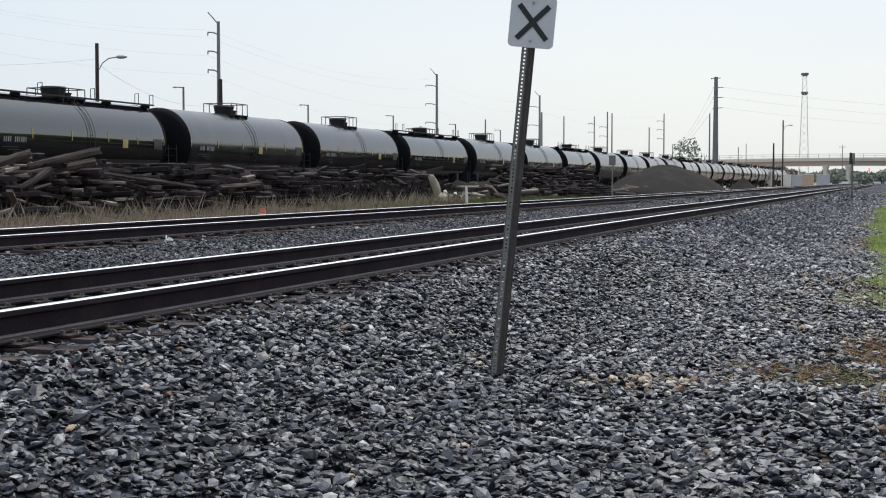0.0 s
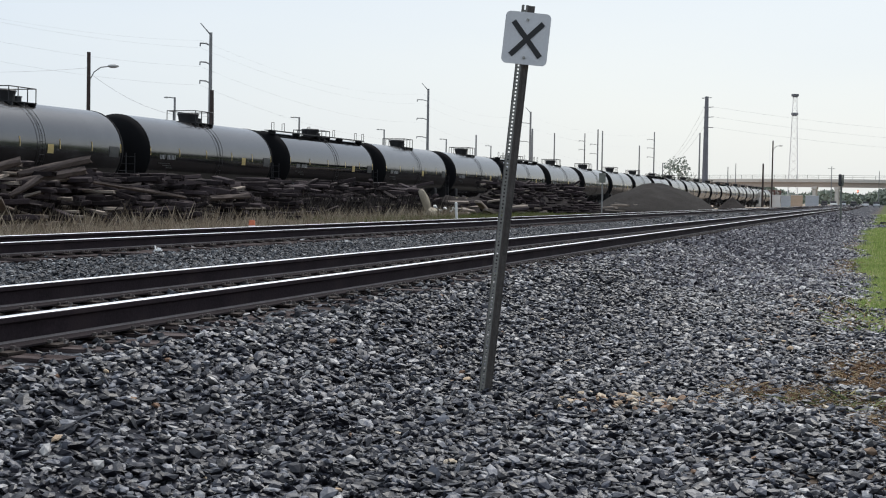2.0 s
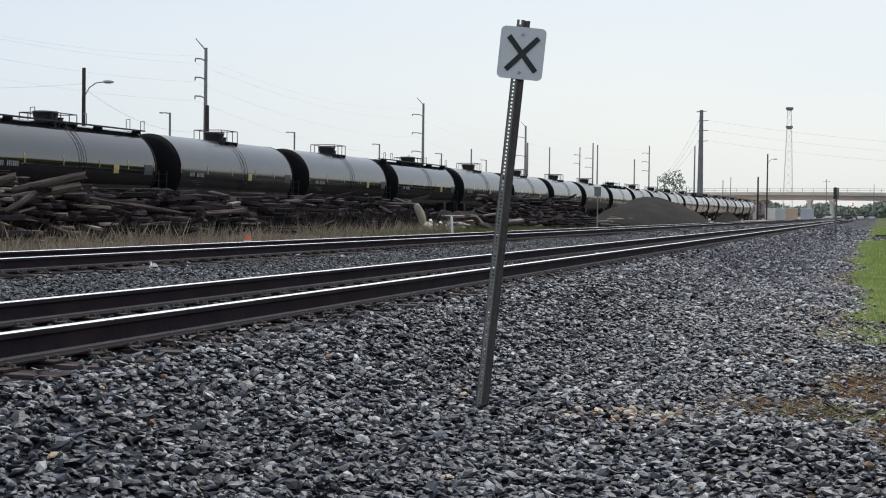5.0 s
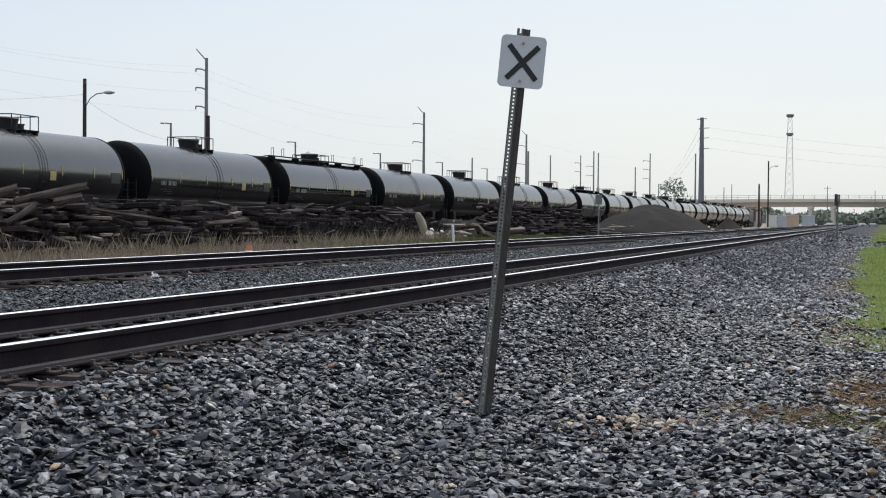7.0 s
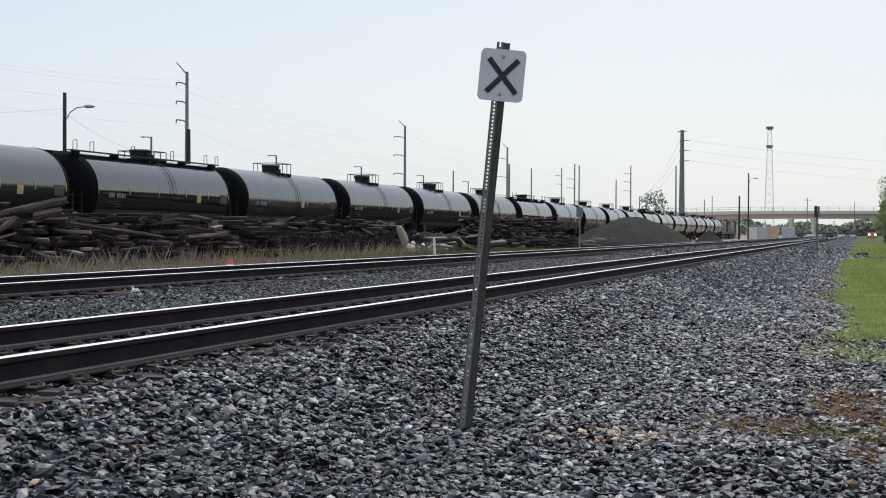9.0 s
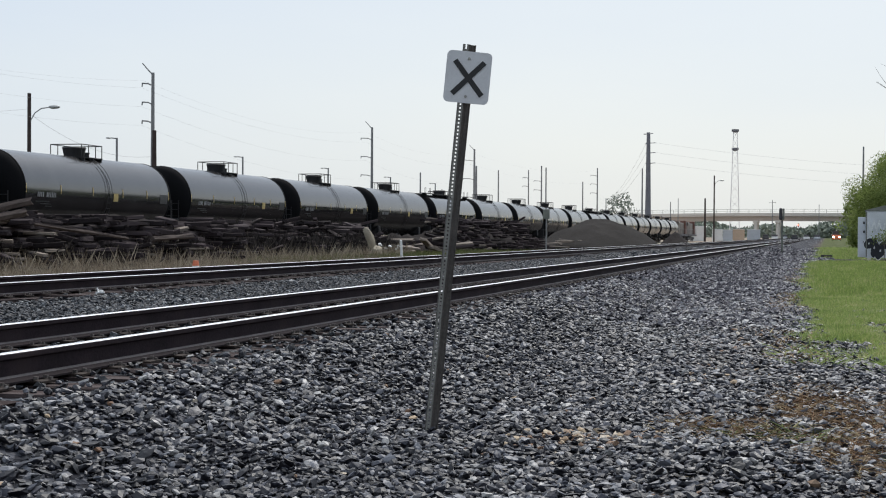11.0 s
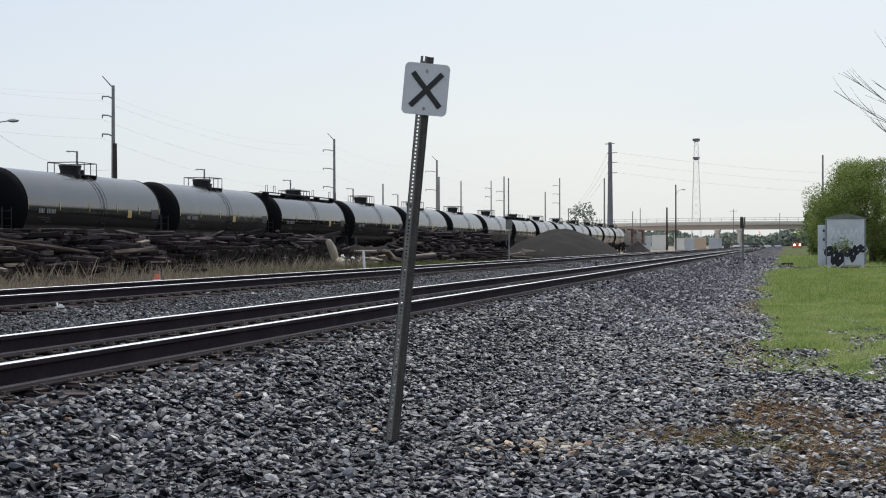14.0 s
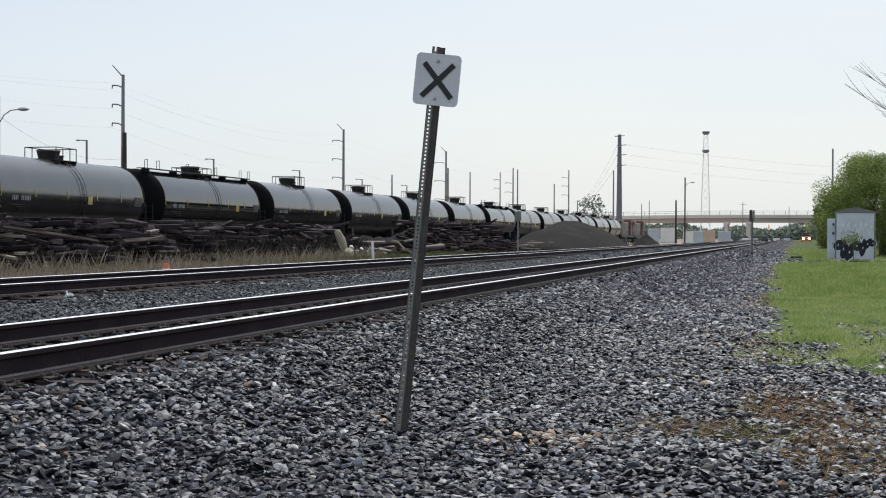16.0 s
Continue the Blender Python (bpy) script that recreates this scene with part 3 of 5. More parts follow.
def side_plate(bm, y, z, w, h, lift=0.012):
    """A thin plate bent round the tank's near side, at height z over the rail."""
    n = max(1, int(h / 0.12))
    cols = []
    for i in range(n + 1):
        zz = z - h / 2 + h * i / n
        a = math.asin(max(-1, min(1, (zz - TANK_Z) / TANK_R)))
        r = TANK_R + lift
        cols.append([bm.verts.new((r * math.cos(a), y + s * w / 2, TANK_Z + r * math.sin(a))) for s in (-1, 1)])
    for a, b in zip(cols, cols[1:]):
        bm.faces.new((a[0], a[1], b[1], b[0]))
    return bm


def truck(parent, y):
    t = empty("truck", 0, y, 0)
    t.parent = parent
    bm = bmesh.new()
    for s in (-1, 1):
        box(bm, 0.16, 2.2, 0.22, at(s * 1.0, 0, 0.62), bevel=0.04)
        box(bm, 0.14, 0.8, 0.4, at(s * 1.0, 0, 0.5), bevel=0.05)
    box(bm, 2.2, 0.4, 0.3, at(0, 0, 0.68), bevel=0.04)
    part("truck_frame", bm, M["black_iron"], t)
    for dy in (-0.9, 0.9):
        bm = bmesh.new()
        for s in (-1, 1):
            tube(bm, (s * 0.69, dy, 0.46), (s * 0.82, dy, 0.46), 0.46, seg=20)
        tube(bm, (-1.0, dy, 0.46), (1.0, dy, 0.46), 0.08, seg=8)
        part("wheelset", bm, M["plate"], t)


def tank_car(kind, look_no):
    """A 14.5 m tank car; +x is the side that faces the main line, the origin at the rail under the middle."""
    root = empty("tank_car")
    bm = bmesh.new()
    lathe(bm, [(-TANK_HALF, TANK_R), (-TANK_HALF / 2, TANK_R), (0, TANK_R), (TANK_HALF / 2, TANK_R), (TANK_HALF, TANK_R)], 64)
    for v in bm.verts:
        v.co.z += TANK_Z
    part("tank_shell", bm, M["tank_clean"] if kind == "B" else M["tank_worn"] if look_no else M["tank"], root, "glossy black cylindrical tank shell")
    for s in (-1, 1):
        bm = bmesh.new()
        lathe(bm, [(s * (TANK_HALF + 0.6 * math.cos(a)), TANK_R * math.sin(a)) for a in (0, 0.25, 0.5, 0.8, 1.1, 1.35, math.pi / 2)], 48)
        for v in bm.verts:
            v.co.z += TANK_Z
        part("tank_head", bm, M["tank_end"], root, "matte black domed tank end")
    # weld bands
    for y in (-TANK_HALF + 0.05, TANK_HALF - 0.05):
        bm = bmesh.new()
        lathe(bm, [(y - 0.05, TANK_R + 0.004), (y - 0.045, TANK_R + 0.014), (y + 0.045, TANK_R + 0.014), (y + 0.05, TANK_R + 0.004)], 48)
        for v in bm.verts:
            v.co.z += TANK_Z
        part("end_band", bm, M["tank_end"], root)
    # sills, bolsters, couplers
    for s in (-1, 1):
        for name, q in (("sill", (0.6, 2.8, 0.5, at(0, s * 5.6, 0.95), 0.04)), ("bolster", (2.6, 0.5, 0.55, at(0, s * 4.8, 1.25), 0.05)), ("end_plate", (2.7, 0.12, 0.9, at(0, s * 6.93, 1.2), 0.03)),
                        ("coupler", (0.25, 0.6, 0.28, at(0, s * 7.0, 0.86), 0.04))):
            part(name, box(bmesh.new(), *q), M["black_iron"], root)
        truck(root, s * 4.8)
    # end ladder and railing at both ends
    for s in (-1, 1):
        bm = bmesh.new()
        for dx in (0.95, 1.35):
            tube(bm, (dx, s * 6.88, 1.0), (dx, s * 6.88, 2.5), 0.02, seg=5)
        for i in range(5):
            tube(bm, (0.95, s * 6.88, 1.15 + 0.3 * i), (1.35, s * 6.88, 1.15 + 0.3 * i), 0.015, seg=5)
        part("end_ladder", bm, M["black_iron"], root)
    # top fittings
    top = TANK_Z + TANK_R
    bm = bmesh.new()
    tube(bm, (0, -0.12, top - 0.1), (0, -0.12, top + 0.36), 0.4, 0.5, seg=20)
    tube(bm, (0, -0.12, top + 0.36), (0, -0.12, top + 0.42), 0.53, 0.48, seg=20)
    part("hatch_housing", bm, M["black_iron"], root, "black domed valve housing on the tank's top", smooth=False)
    bm = bmesh.new()
    tube(bm, (0, 0.68, top - 0.1), (0, 0.68, top + 0.18), 0.24, seg=14)
    tube(bm, (0, 0.68, top + 0.18), (0, 0.68, top + 0.22), 0.27, seg=14)
    part("manway", bm, M["black_iron"], root)
    bm = bmesh.new()
    for s in (-1, 1):
        for i in range(3):
            box(bm, 0.11, 1.7, 0.03, at(s * (0.5 + 0.12 * i), 0.08, top - 0.05))
        for y in (-0.65, 0.08, 0.8):
            box(bm, 0.42, 0.06, 0.16, at(s * 0.6, y, top - 0.13))
    part("platform", bm, M["black_iron"], root, "black grated walkway beside the hatch")
    rail = 0.02
    h = 0.5 if kind == "A" else 0.34
    for s in (-1, 1):
        bm = bmesh.new()
        tube(bm, (s * 0.74, -0.78, top + h), (s * 0.74, 0.94, top + h), rail, seg=6)
        railing = part("railing", bm, M["black_iron"], root, "thin black safety railing")
        for y in (-0.78, -0.2, 0.4, 0.94):
            bm = bmesh.new()
            tube(bm, (s * 0.74, y, top - 0.12), (s * 0.74, y, top + h), rail, seg=6)
            part("railing_post", bm, M["black_iron"], railing)
        for y in (-0.78, 0.94):
            bm = bmesh.new()
            tube(bm, (0, y, top + h), (s * 0.74, y, top + h), rail, seg=6)
            part("end_rail", bm, M["black_iron"], railing)
    # side ladder curving over the shell
    bm = bmesh.new()
    for dy in (-0.17, 0.17):
        pts = []
        for i in range(13):
            a = radians(66 - 8.5 * i)
            pts.append(((TANK_R + 0.06) * math.cos(a), dy, TANK_Z + (TANK_R + 0.06) * math.sin(a)))
        path_tube(bm, pts, 0.011, 5)
    for i in range(12):
        a = radians(64 - 8.5 * i)
        q = ((TANK_R + 0.06) * math.cos(a), TANK_Z + (TANK_R + 0.06) * math.sin(a))
        tube(bm, (q[0], -0.17, q[1]), (q[0], 0.17, q[1]), 0.006, seg=4)
    part("side_ladder", bm, M["black_iron"], root)
    if kind == "B":
        bm = bmesh.new()
        for s in (-1, 1):
            for i in range(3):
                box(bm, 0.12, 13.3, 0.03, at(s * (0.48 + 0.13 * i), -0.1, top + 0.02))
            box(bm, 0.04, 13.3, 0.06, at(s * 0.84, -0.1, top + 0.0))
            for k in range(5):
                box(bm, 0.42, 0.05, 0.16, at(s * 0.62, -6.2 + 3.1 * k, top - 0.08))
        part("running_board", bm, M["black_iron"], root, "long black running board along the tank's top")
        for y in (-6.5, -5.2, -1.8, 1.8, 5.2, 6.4):
            bm = bmesh.new()
            path_tube(bm, [(0.8, y - 0.15, top), (0.8, y - 0.15, top + 0.4), (0.8, y + 0.15, top + 0.44), (0.8, y + 0.15, top)], 0.016, 5)
            part("grab_hoop", bm, M["black_iron"], root)
    # reflectors, placard, stencils
    for y in (-6.05, -3.5, -0.95, 1.62, 3.85, 6.0):
        part("reflector", side_plate(bmesh.new(), y, TANK_Z + 0.08, 0.05, 0.36), M["yellow_strip"], root)
    part("placard", side_plate(bmesh.new(), 2.9 if look_no != 1 else 1.0, TANK_Z - 0.12, 0.4, 0.34), M["yellow_strip"], root, "small yellow placard")
    part("data_panel", side_plate(bmesh.new(), 5.5, TANK_Z - 0.08, 0.7, 0.42), M["grey_mark"], root)
    for j in range(10):
        part("stencil", side_plate(bmesh.new(), -5.2 + 0.125 * j + 0.16 * (j > 3), TANK_Z - 0.15, 0.085 if j % 3 else 0.065, 0.19), M["white_mark"], root, "white stencilled mark")
    for j in range(3):
        part("stencil", side_plate(bmesh.new(), -4.8 + 0.25 * j, TANK_Z - 0.42 - 0.09 * j, 1.0 - 0.25 * j, 0.035), M["grey_mark"], root)
    for ob in root.children:                      # the fittings sit a little behind the middle
        if ob.name.split(".")[0] in ("hatch_housing", "manway", "platform", "railing", "side_ladder"):
            ob.location.y += 0.4
    return root


CAR_LENGTH, FIRST, SPEED, CARS = 14.47, 48.13, 8.6, 23
TYPE_B = (0, 3, 6, 11, 16)


def car_pose(y):
    return pose(train_x(y), y, train_z(y) + 0.002, -math.degrees(0.0015), 0, -math.degrees(math.atan(TSLOPE)))


def build_train():
    models = [tank_car("A", 0), tank_car("A", 1), tank_car("B", 0)]
    train = []
    used = set()
    for k in range(CARS):
        j = 2 if k in TYPE_B else (1 if k % 3 == 1 else 0)
        m = car_pose(FIRST + CAR_LENGTH * k)
        if j in used:
            ob = copy_thing(models[j], m)
        else:
            ob = models[j]
            used.add(j)
            ob.matrix_basis = m
        tagged(ob, "glossy black tank car with long top running board" if j == 2 else
               "glossy black tank car with railed hatch in moving train", "tank car", "tank cars of the train")
        train.append((ob, FIRST + CAR_LENGTH * k))
    return train


TRAIN = build_train()


def locomotive():
    """A four-axle road locomotive, long hood towards -y, cab towards +y."""
    root = tagged(empty("locomotive"), "dusty grey and red diesel locomotive pushing the tank cars", "locomotive")
    bm = bmesh.new()
    box(bm, 3.0, 17.2, 0.35, at(0, 0, 1.35), bevel=0.03)
    box(bm, 2.2, 4.2, 0.75, at(0, 0, 0.75), bevel=0.1)
    part("frame", bm, M["dark_box"], root)
    bm = bmesh.new()
    box(bm, 2.3, 11.4, 2.3, at(0, -2.6, 2.65), bevel=0.1)
    box(bm, 2.7, 2.9, 0.7, at(0, -6.6, 3.7), bevel=0.1)
    part("long_hood", bm, M["loco"], root)
    for y in (-6.9, -5.9):
        bm = bmesh.new()
        tube(bm, (0, y, 4.0), (0, y, 4.16), 0.5, seg=16)
        part("radiator_fan", bm, M["dark_box"], root)
    bm = bmesh.new()
    box(bm, 3.0, 2.3, 2.8, at(0, 4.4, 2.9), bevel=0.12)
    part("cab", bm, M["loco_red"], root)
    bm = bmesh.new()
    box(bm, 2.2, 2.1, 1.7, at(0, 6.6, 2.4), bevel=0.15)
    part("nose", bm, M["loco_red"], root)
    for y in (3.9, 4.9):
        bm = bmesh.new()
        box(bm, 0.05, 0.65, 0.65, at(1.5, y, 3.6))
        part("cab_window", bm, M["dark_box"], root)
    bm = bmesh.new()
    for y in np.arange(-8.3, 8.4, 1.6):
        tube(bm, (1.45, y, 1.5), (1.45, y, 2.55), 0.025, seg=5)
    tube(bm, (1.45, -8.3, 2.55), (1.45, 8.3, 2.55), 0.025, seg=5)
    part("handrail", bm, M["white_mark"], root)
    for s in (-1, 1):
        t = empty("truck", 0, s * 5.2, 0)
        t.parent = root
        bm = bmesh.new()
        for sx in (-1, 1):
            box(bm, 0.18, 3.6, 0.4, at(sx * 1.05, 0, 0.7), bevel=0.05)
        part("truck_frame", bm, M["dark_box"], t)
        for dy in (-1.35, 1.35):
            bm = bmesh.new()
            for sx in (-1, 1):
                tube(bm, (sx * 0.69, dy, 0.51), (sx * 0.82, dy, 0.51), 0.51, seg=18)
            tube(bm, (-1.0, dy, 0.51), (1.0, dy, 0.51), 0.09, seg=8)
            part("wheelset", bm, M["plate"], t)
    return root


LOCO_Y = FIRST + CAR_LENGTH * (CARS - 1) + 7.3 + 9.5
loco = locomotive()
loco.matrix_basis = car_pose(LOCO_Y)
loco_2 = copy_thing(loco, car_pose(LOCO_Y + 17.9))
TRAIN += [(loco, LOCO_Y), (loco_2, LOCO_Y + 17.9)]


# ---- the leaning sign by the track ----
def build_sign():
    root = tagged(empty("railway_sign"), "white square sign with black cross on a leaning steel post", "sign")
    root.matrix_basis = pose(-2.61, 9.3, -0.02, 0, 5.35, 13.2)
    bm = bmesh.new()
    # channel post: a punched web, a leg folded back and a rear flange
    H, pitch, w = 2.66, 0.0254, 0.034
    x0, th, hole = -0.040, 0.004, 0.0105
    for a, b in ((x0, x0 + (w - hole) / 2), (x0 + (w + hole) / 2, x0 + w)):
        box(bm, b - a, th, H + 0.3, at((a + b) / 2, 0, H / 2 - 0.15))
    for i in range(int(H / pitch)):
        box(bm, hole, th, pitch - 0.0115, at(x0 + w / 2, 0, i * pitch + 0.004))
    part("post", bm, M["galv_green"], root, "punched green-grey steel channel post")
    bm = bmesh.new()
    z0, z1 = -0.3, H
    for pts in (((-0.006, 0.0), (0.012, 0.03)), ((0.012, 0.03), (0.034, 0.03)), ((0.034, 0.03), (0.04, 0.022)), ((-0.04, 0.0), (-0.044, 0.012))):
        (xa, ya), (xb, yb) = pts
        d = math.hypot(xb - xa, yb - ya)
        box(bm, d + 0.004, th, z1 - z0, at((xa + xb) / 2, (ya + yb) / 2, (z0 + z1) / 2, 0, 0, math.degrees(math.atan2(yb - ya, xb - xa))))
    part("side_flange", bm, M["post_brown"], root, "brown flange of the post, darkened as its shaded side")
    cz, wd, hg = 2.436, 0.306, 0.35
    bm = bmesh.new()
    ring = []
    for cx, cy, a0 in ((1, 1, 0), (-1, 1, 90), (-1, -1, 180), (1, -1, 270)):
        for k in range(6):
            a = radians(a0 + 18 * k)
            ring.append(((wd / 2 - 0.034) * cx + 0.034 * math.cos(a), (hg / 2 - 0.034) * cy + 0.034 * math.sin(a)))
    f = bm.faces.new([bm.verts.new((x, 0, z)) for x, z in ring])
    r = bmesh.ops.extrude_face_region(bm, geom=[f])
    bmesh.ops.translate(bm, vec=(0, 0.003, 0), verts=[v for v in r["geom"] if isinstance(v, bmesh.types.BMVert)])
    bmesh.ops.recalc_face_normals(bm, faces=bm.faces)
    panel = part("sign_panel", bm, M["sign_white"], root, "white square panel with rounded corners")
    panel.location = (0.008, -0.012, cz)
    for ang in (1, -1):
        bm = bmesh.new()
        box(bm, 0.036, 0.002, 0.302, at(0, -0.002, 0, 0, ang * 41.5, 0))
        b = part("cross_bar", bm, M["sign_black"], panel, "black cross stroke")
        b.location = (0.004, -0.0012 - 0.0006 * ang, -0.005)
    for z in (0.125, -0.13):
        bm = bmesh.new()
        tube(bm, (0, 0, 0), (0, -0.009, 0), 0.0105, 0.009, seg=10)
        b = part("bolt", bm, M["bolt"], panel)
        b.location = (-0.003, 0, z)
    return root


build_sign()


# ---- utility poles, lamps, tower, wires ----
def spot(left_deg, dist):
    return -dist * math.sin(radians(left_deg)), dist * math.cos(radians(left_deg))


def utility_pole(left, dist, top, radius=0.14, arms=(), mat_name="pole_grey", brace=False, label="tall grey utility pole with short crossarms", base=0.2):
    x, y = spot(left, dist)
    root = tagged(empty("utility_pole", x, y, base), label, "utility pole", "utility poles behind the train")
    bm = bmesh.new()
    tube(bm, (0, 0, -0.5), (0, 0, top - base), radius * 1.25, radius * 0.8, seg=10)
    part("pole", bm, M[mat_name], root)
    for z, side, length in arms:
        bm = bmesh.new()
        path_tube(bm, [(0, 0, z - base - 0.12), (side * length * 0.45, 0, z - base + 0.06), (side * length, 0, z - base + 0.1), (side * length * 1.02, 0, z - base - 0.16)], 0.055, 6)
        part("crossarm", bm, M[mat_name], root)
    if brace:
        bm = bmesh.new()
        tube(bm, (0, 0, top - base - 0.2), (-0.9, 0, top - base + 0.75), 0.06, 0.04, seg=6)
        part("lightning_arm", bm, M[mat_name], root)
    return root


# angle left of the tracks, distance, top height, radius, crossarms
LINE = [(26.62, 113, 13.7, 0.15), (17.95, 184, 15.0, 0.17), (13.83, 245, 15.9, 0.19)]
for i, (left, dist, top, rad) in enumerate(LINE):
    gap = dist / 2520 * 32.5
    utility_pole(left, dist, top, rad, [(top - gap * (0.62 + k), -1, gap * 0.62) for k in range(3)], brace=True)
utility_pole(26.56, 104, 8.6, 0.18, mat_name="pole_wood", label="short dark wooden stub pole beside a tall pole")
utility_pole(13.75, 236, 12.6, 0.18, mat_name="pole_grey", label="short grey wooden stub pole beside a tall pole")
for left, dist, top, rad, arms in ((16.0, 200, 9.9, 0.12, ()), (12.86, 260, 13.0, 0.13, ()), (11.65, 300, 14.8, 0.13, ((13.2, -1, 1.2), (11.4, -1, 1.2))),
                                   (11.13, 300, 15.7, 0.16, ((12.5, -1, 1.6), (10.6, -1, 1.6))), (10.95, 290, 14.9, 0.15, ()),
                                   (9.48, 300, 12.4, 0.14, ()), (8.9, 320, 16.2, 0.15, ((14.5, -1, 1.5), (12.6, -1, 1.5), (10.6, -1, 1.5))),
                                   (7.12, 300, 15.2, 0.17, ()), (6.0, 420, 11.0, 0.15, ()), (5.7, 420, 12.0, 0.12, ()),
                                   (2.05, 480, 13.0, 0.14, ((12.2, 1, 1.0), (12.2, -1, 1.0))), (0.28, 520, 12.4, 0.13, ()), (-1.35, 170, 11.6, 0.12, ())):
    utility_pole(left, dist, top, rad, arms, label="thin grey utility pole in the distance")
utility_pole(4.65, 300, 9.0, 0.2, mat_name="pole_wood", label="dark wooden pole beside the storage containers")


def transmission_pole():
    x, y = spot(6.89, 265)
    root = tagged(empty("transmission_pole", x, y, 0.2), "massive tapered steel transmission pole with three arms", "utility pole")
    bm = bmesh.new()
    tube(bm, (0, 0, -0.5), (0, 0, 20.0), 0.62, 0.33, seg=12)
    part("pole", bm, M["pole_steel"], root)
    for z in (19.8, 18.1, 16.3, 14.4):
        bm = bmesh.new()
        w = 0.9 if z > 19 else 1.3
        tube(bm, (-0.5 if z < 19 else -w, 0, z - 0.1), (w, 0, z), 0.09, 0.06, seg=6)
        part("arm", bm, M["pole_steel"], root)
    return x, y


TPX, TPY = transmission_pole()


def street_lamp(left, dist, top, arm, mat_name, rad=0.11, label="brown wooden street lamp pole with a curved arm"):
    x, y = spot(left, dist)
    root = tagged(empty("street_lamp", x, y, 0.2), label, "street lamp", "lamps behind the train")
    bm = bmesh.new()
    tube(bm, (0, 0, -0.5), (0, 0, top - 0.2), rad * 1.2, rad, seg=8)
    part("pole", bm, M[mat_name], root)
    s = 1 if arm > 0 else -1
    z = top - 0.2
    n = abs(arm)
    bm = bmesh.new()
    if n > 1:
        pts = [(0, 0, z - 2.1), (s * n * 0.25, 0, z - 1.4), (s * n * 0.55, 0, z - 1.08), (s * n, 0, z - 1.0)]
    else:
        pts = [(0, 0, z - 0.05), (s * n, 0, z)]
    path_tube(bm, pts, 0.04, 6)
    part("lamp_arm", bm, M["pole_grey"], root)
    bm = bmesh.new()
    bmesh.ops.create_uvsphere(bm, u_segments=10, v_segments=6, radius=0.5, matrix=at(pts[-1][0] + s * 0.2, 0, pts[-1][2]) @ Matrix.Diagonal((0.9, 0.5, 0.28, 1) if n > 1 else (0.4, 0.25, 0.12, 1)))
    part("lamp_head", bm, M["glass"], root, smooth=True)
    return root


street_lamp(31.3, 104, 11.0, 1.75, "pole_wood", 0.13)
for left, dist, top in ((28.0, 96, 7.5), (23.1, 118, 7.55), (19.7, 138, 7.6), (17.2, 156, 7.5), (15.4, 180, 7.7)):
    street_lamp(left, dist, top, -0.4, "pole_grey", 0.07, "slim grey yard light with a short arm")
street_lamp(8.55, 300, 8.9, 1.2, "pole_grey", 0.1, "slim grey yard light with a short arm")
street_lamp(4.3, 290, 13.3, 1.3, "pole_wood", 0.13, "dark yard pole with a small lamp arm")


def wires():
    def cable(name, a, b, sag, r):
        cu = bpy.data.curves.new(name, "CURVE")
        cu.dimensions = "3D"
        sp = cu.splines.new("POLY")
        n = 24
        sp.points.add(n)
        for i in range(n + 1):
            u = i / n
            p = Vector(a).lerp(Vector(b), u)
            sp.points[i].co = (p.x, p.y, p.z - sag * 4 * u * (1 - u), 1)
        cu.bevel_depth = r
        cu.bevel_resolution = 1
        cu.materials.append(M["wire"])
        ob = new(name, cu)
        return tagged(ob, "thin grey overhead power wire between the poles", "power line", "overhead wires")

    ends = []
    x0, y0 = spot(47, 78)
    pts = [(x0, y0, 14.6, 78)] + [(*spot(l, d), t, d) for l, d, t, _ in LINE] + [(*spot(8.9, 320), 16.2, 320)]
    for a, b in zip(pts, pts[1:]):
        for k in range(3):
            za, zb = a[2] - 1.45 * (0.8 + k), b[2] - b[3] / 2520 * 32.5 * (0.8 + k)
            za = a[2] - a[3] / 2520 * 32.5 * (0.8 + k)
            cable("power_line", (a[0] - 0.9, a[1], za), (b[0] - 0.9, b[1], zb), 1.2, 0.0045)
        cable("power_line", (a[0] - 0.8, a[1], a[2] - 0.6), (b[0] - 0.8, b[1], b[2] - 0.6), 1.4, 0.0036)
    for k, z in enumerate((18.3, 16.5, 14.6)):
        cable("power_line", (TPX + 1.3, TPY, z), (TPX + 75, TPY + 60, z - 2.5), 1.6, 0.012)
        cable("power_line", (TPX - 0.4, TPY, z), (*spot(8.75 + 0.1 * k, 700), 20.5 - 0.6 * k), 5.0, 0.02)
    lx, ly = spot(31.3, 104)
    px, py = spot(26.62, 113)
    cable("power_line", (lx, ly, 9.6), (px, py, 7.2), 1.0, 0.009)
    cable("power_line", (lx, ly, 9.9), (x0, y0, 8.0), 0.8, 0.009)


wires()


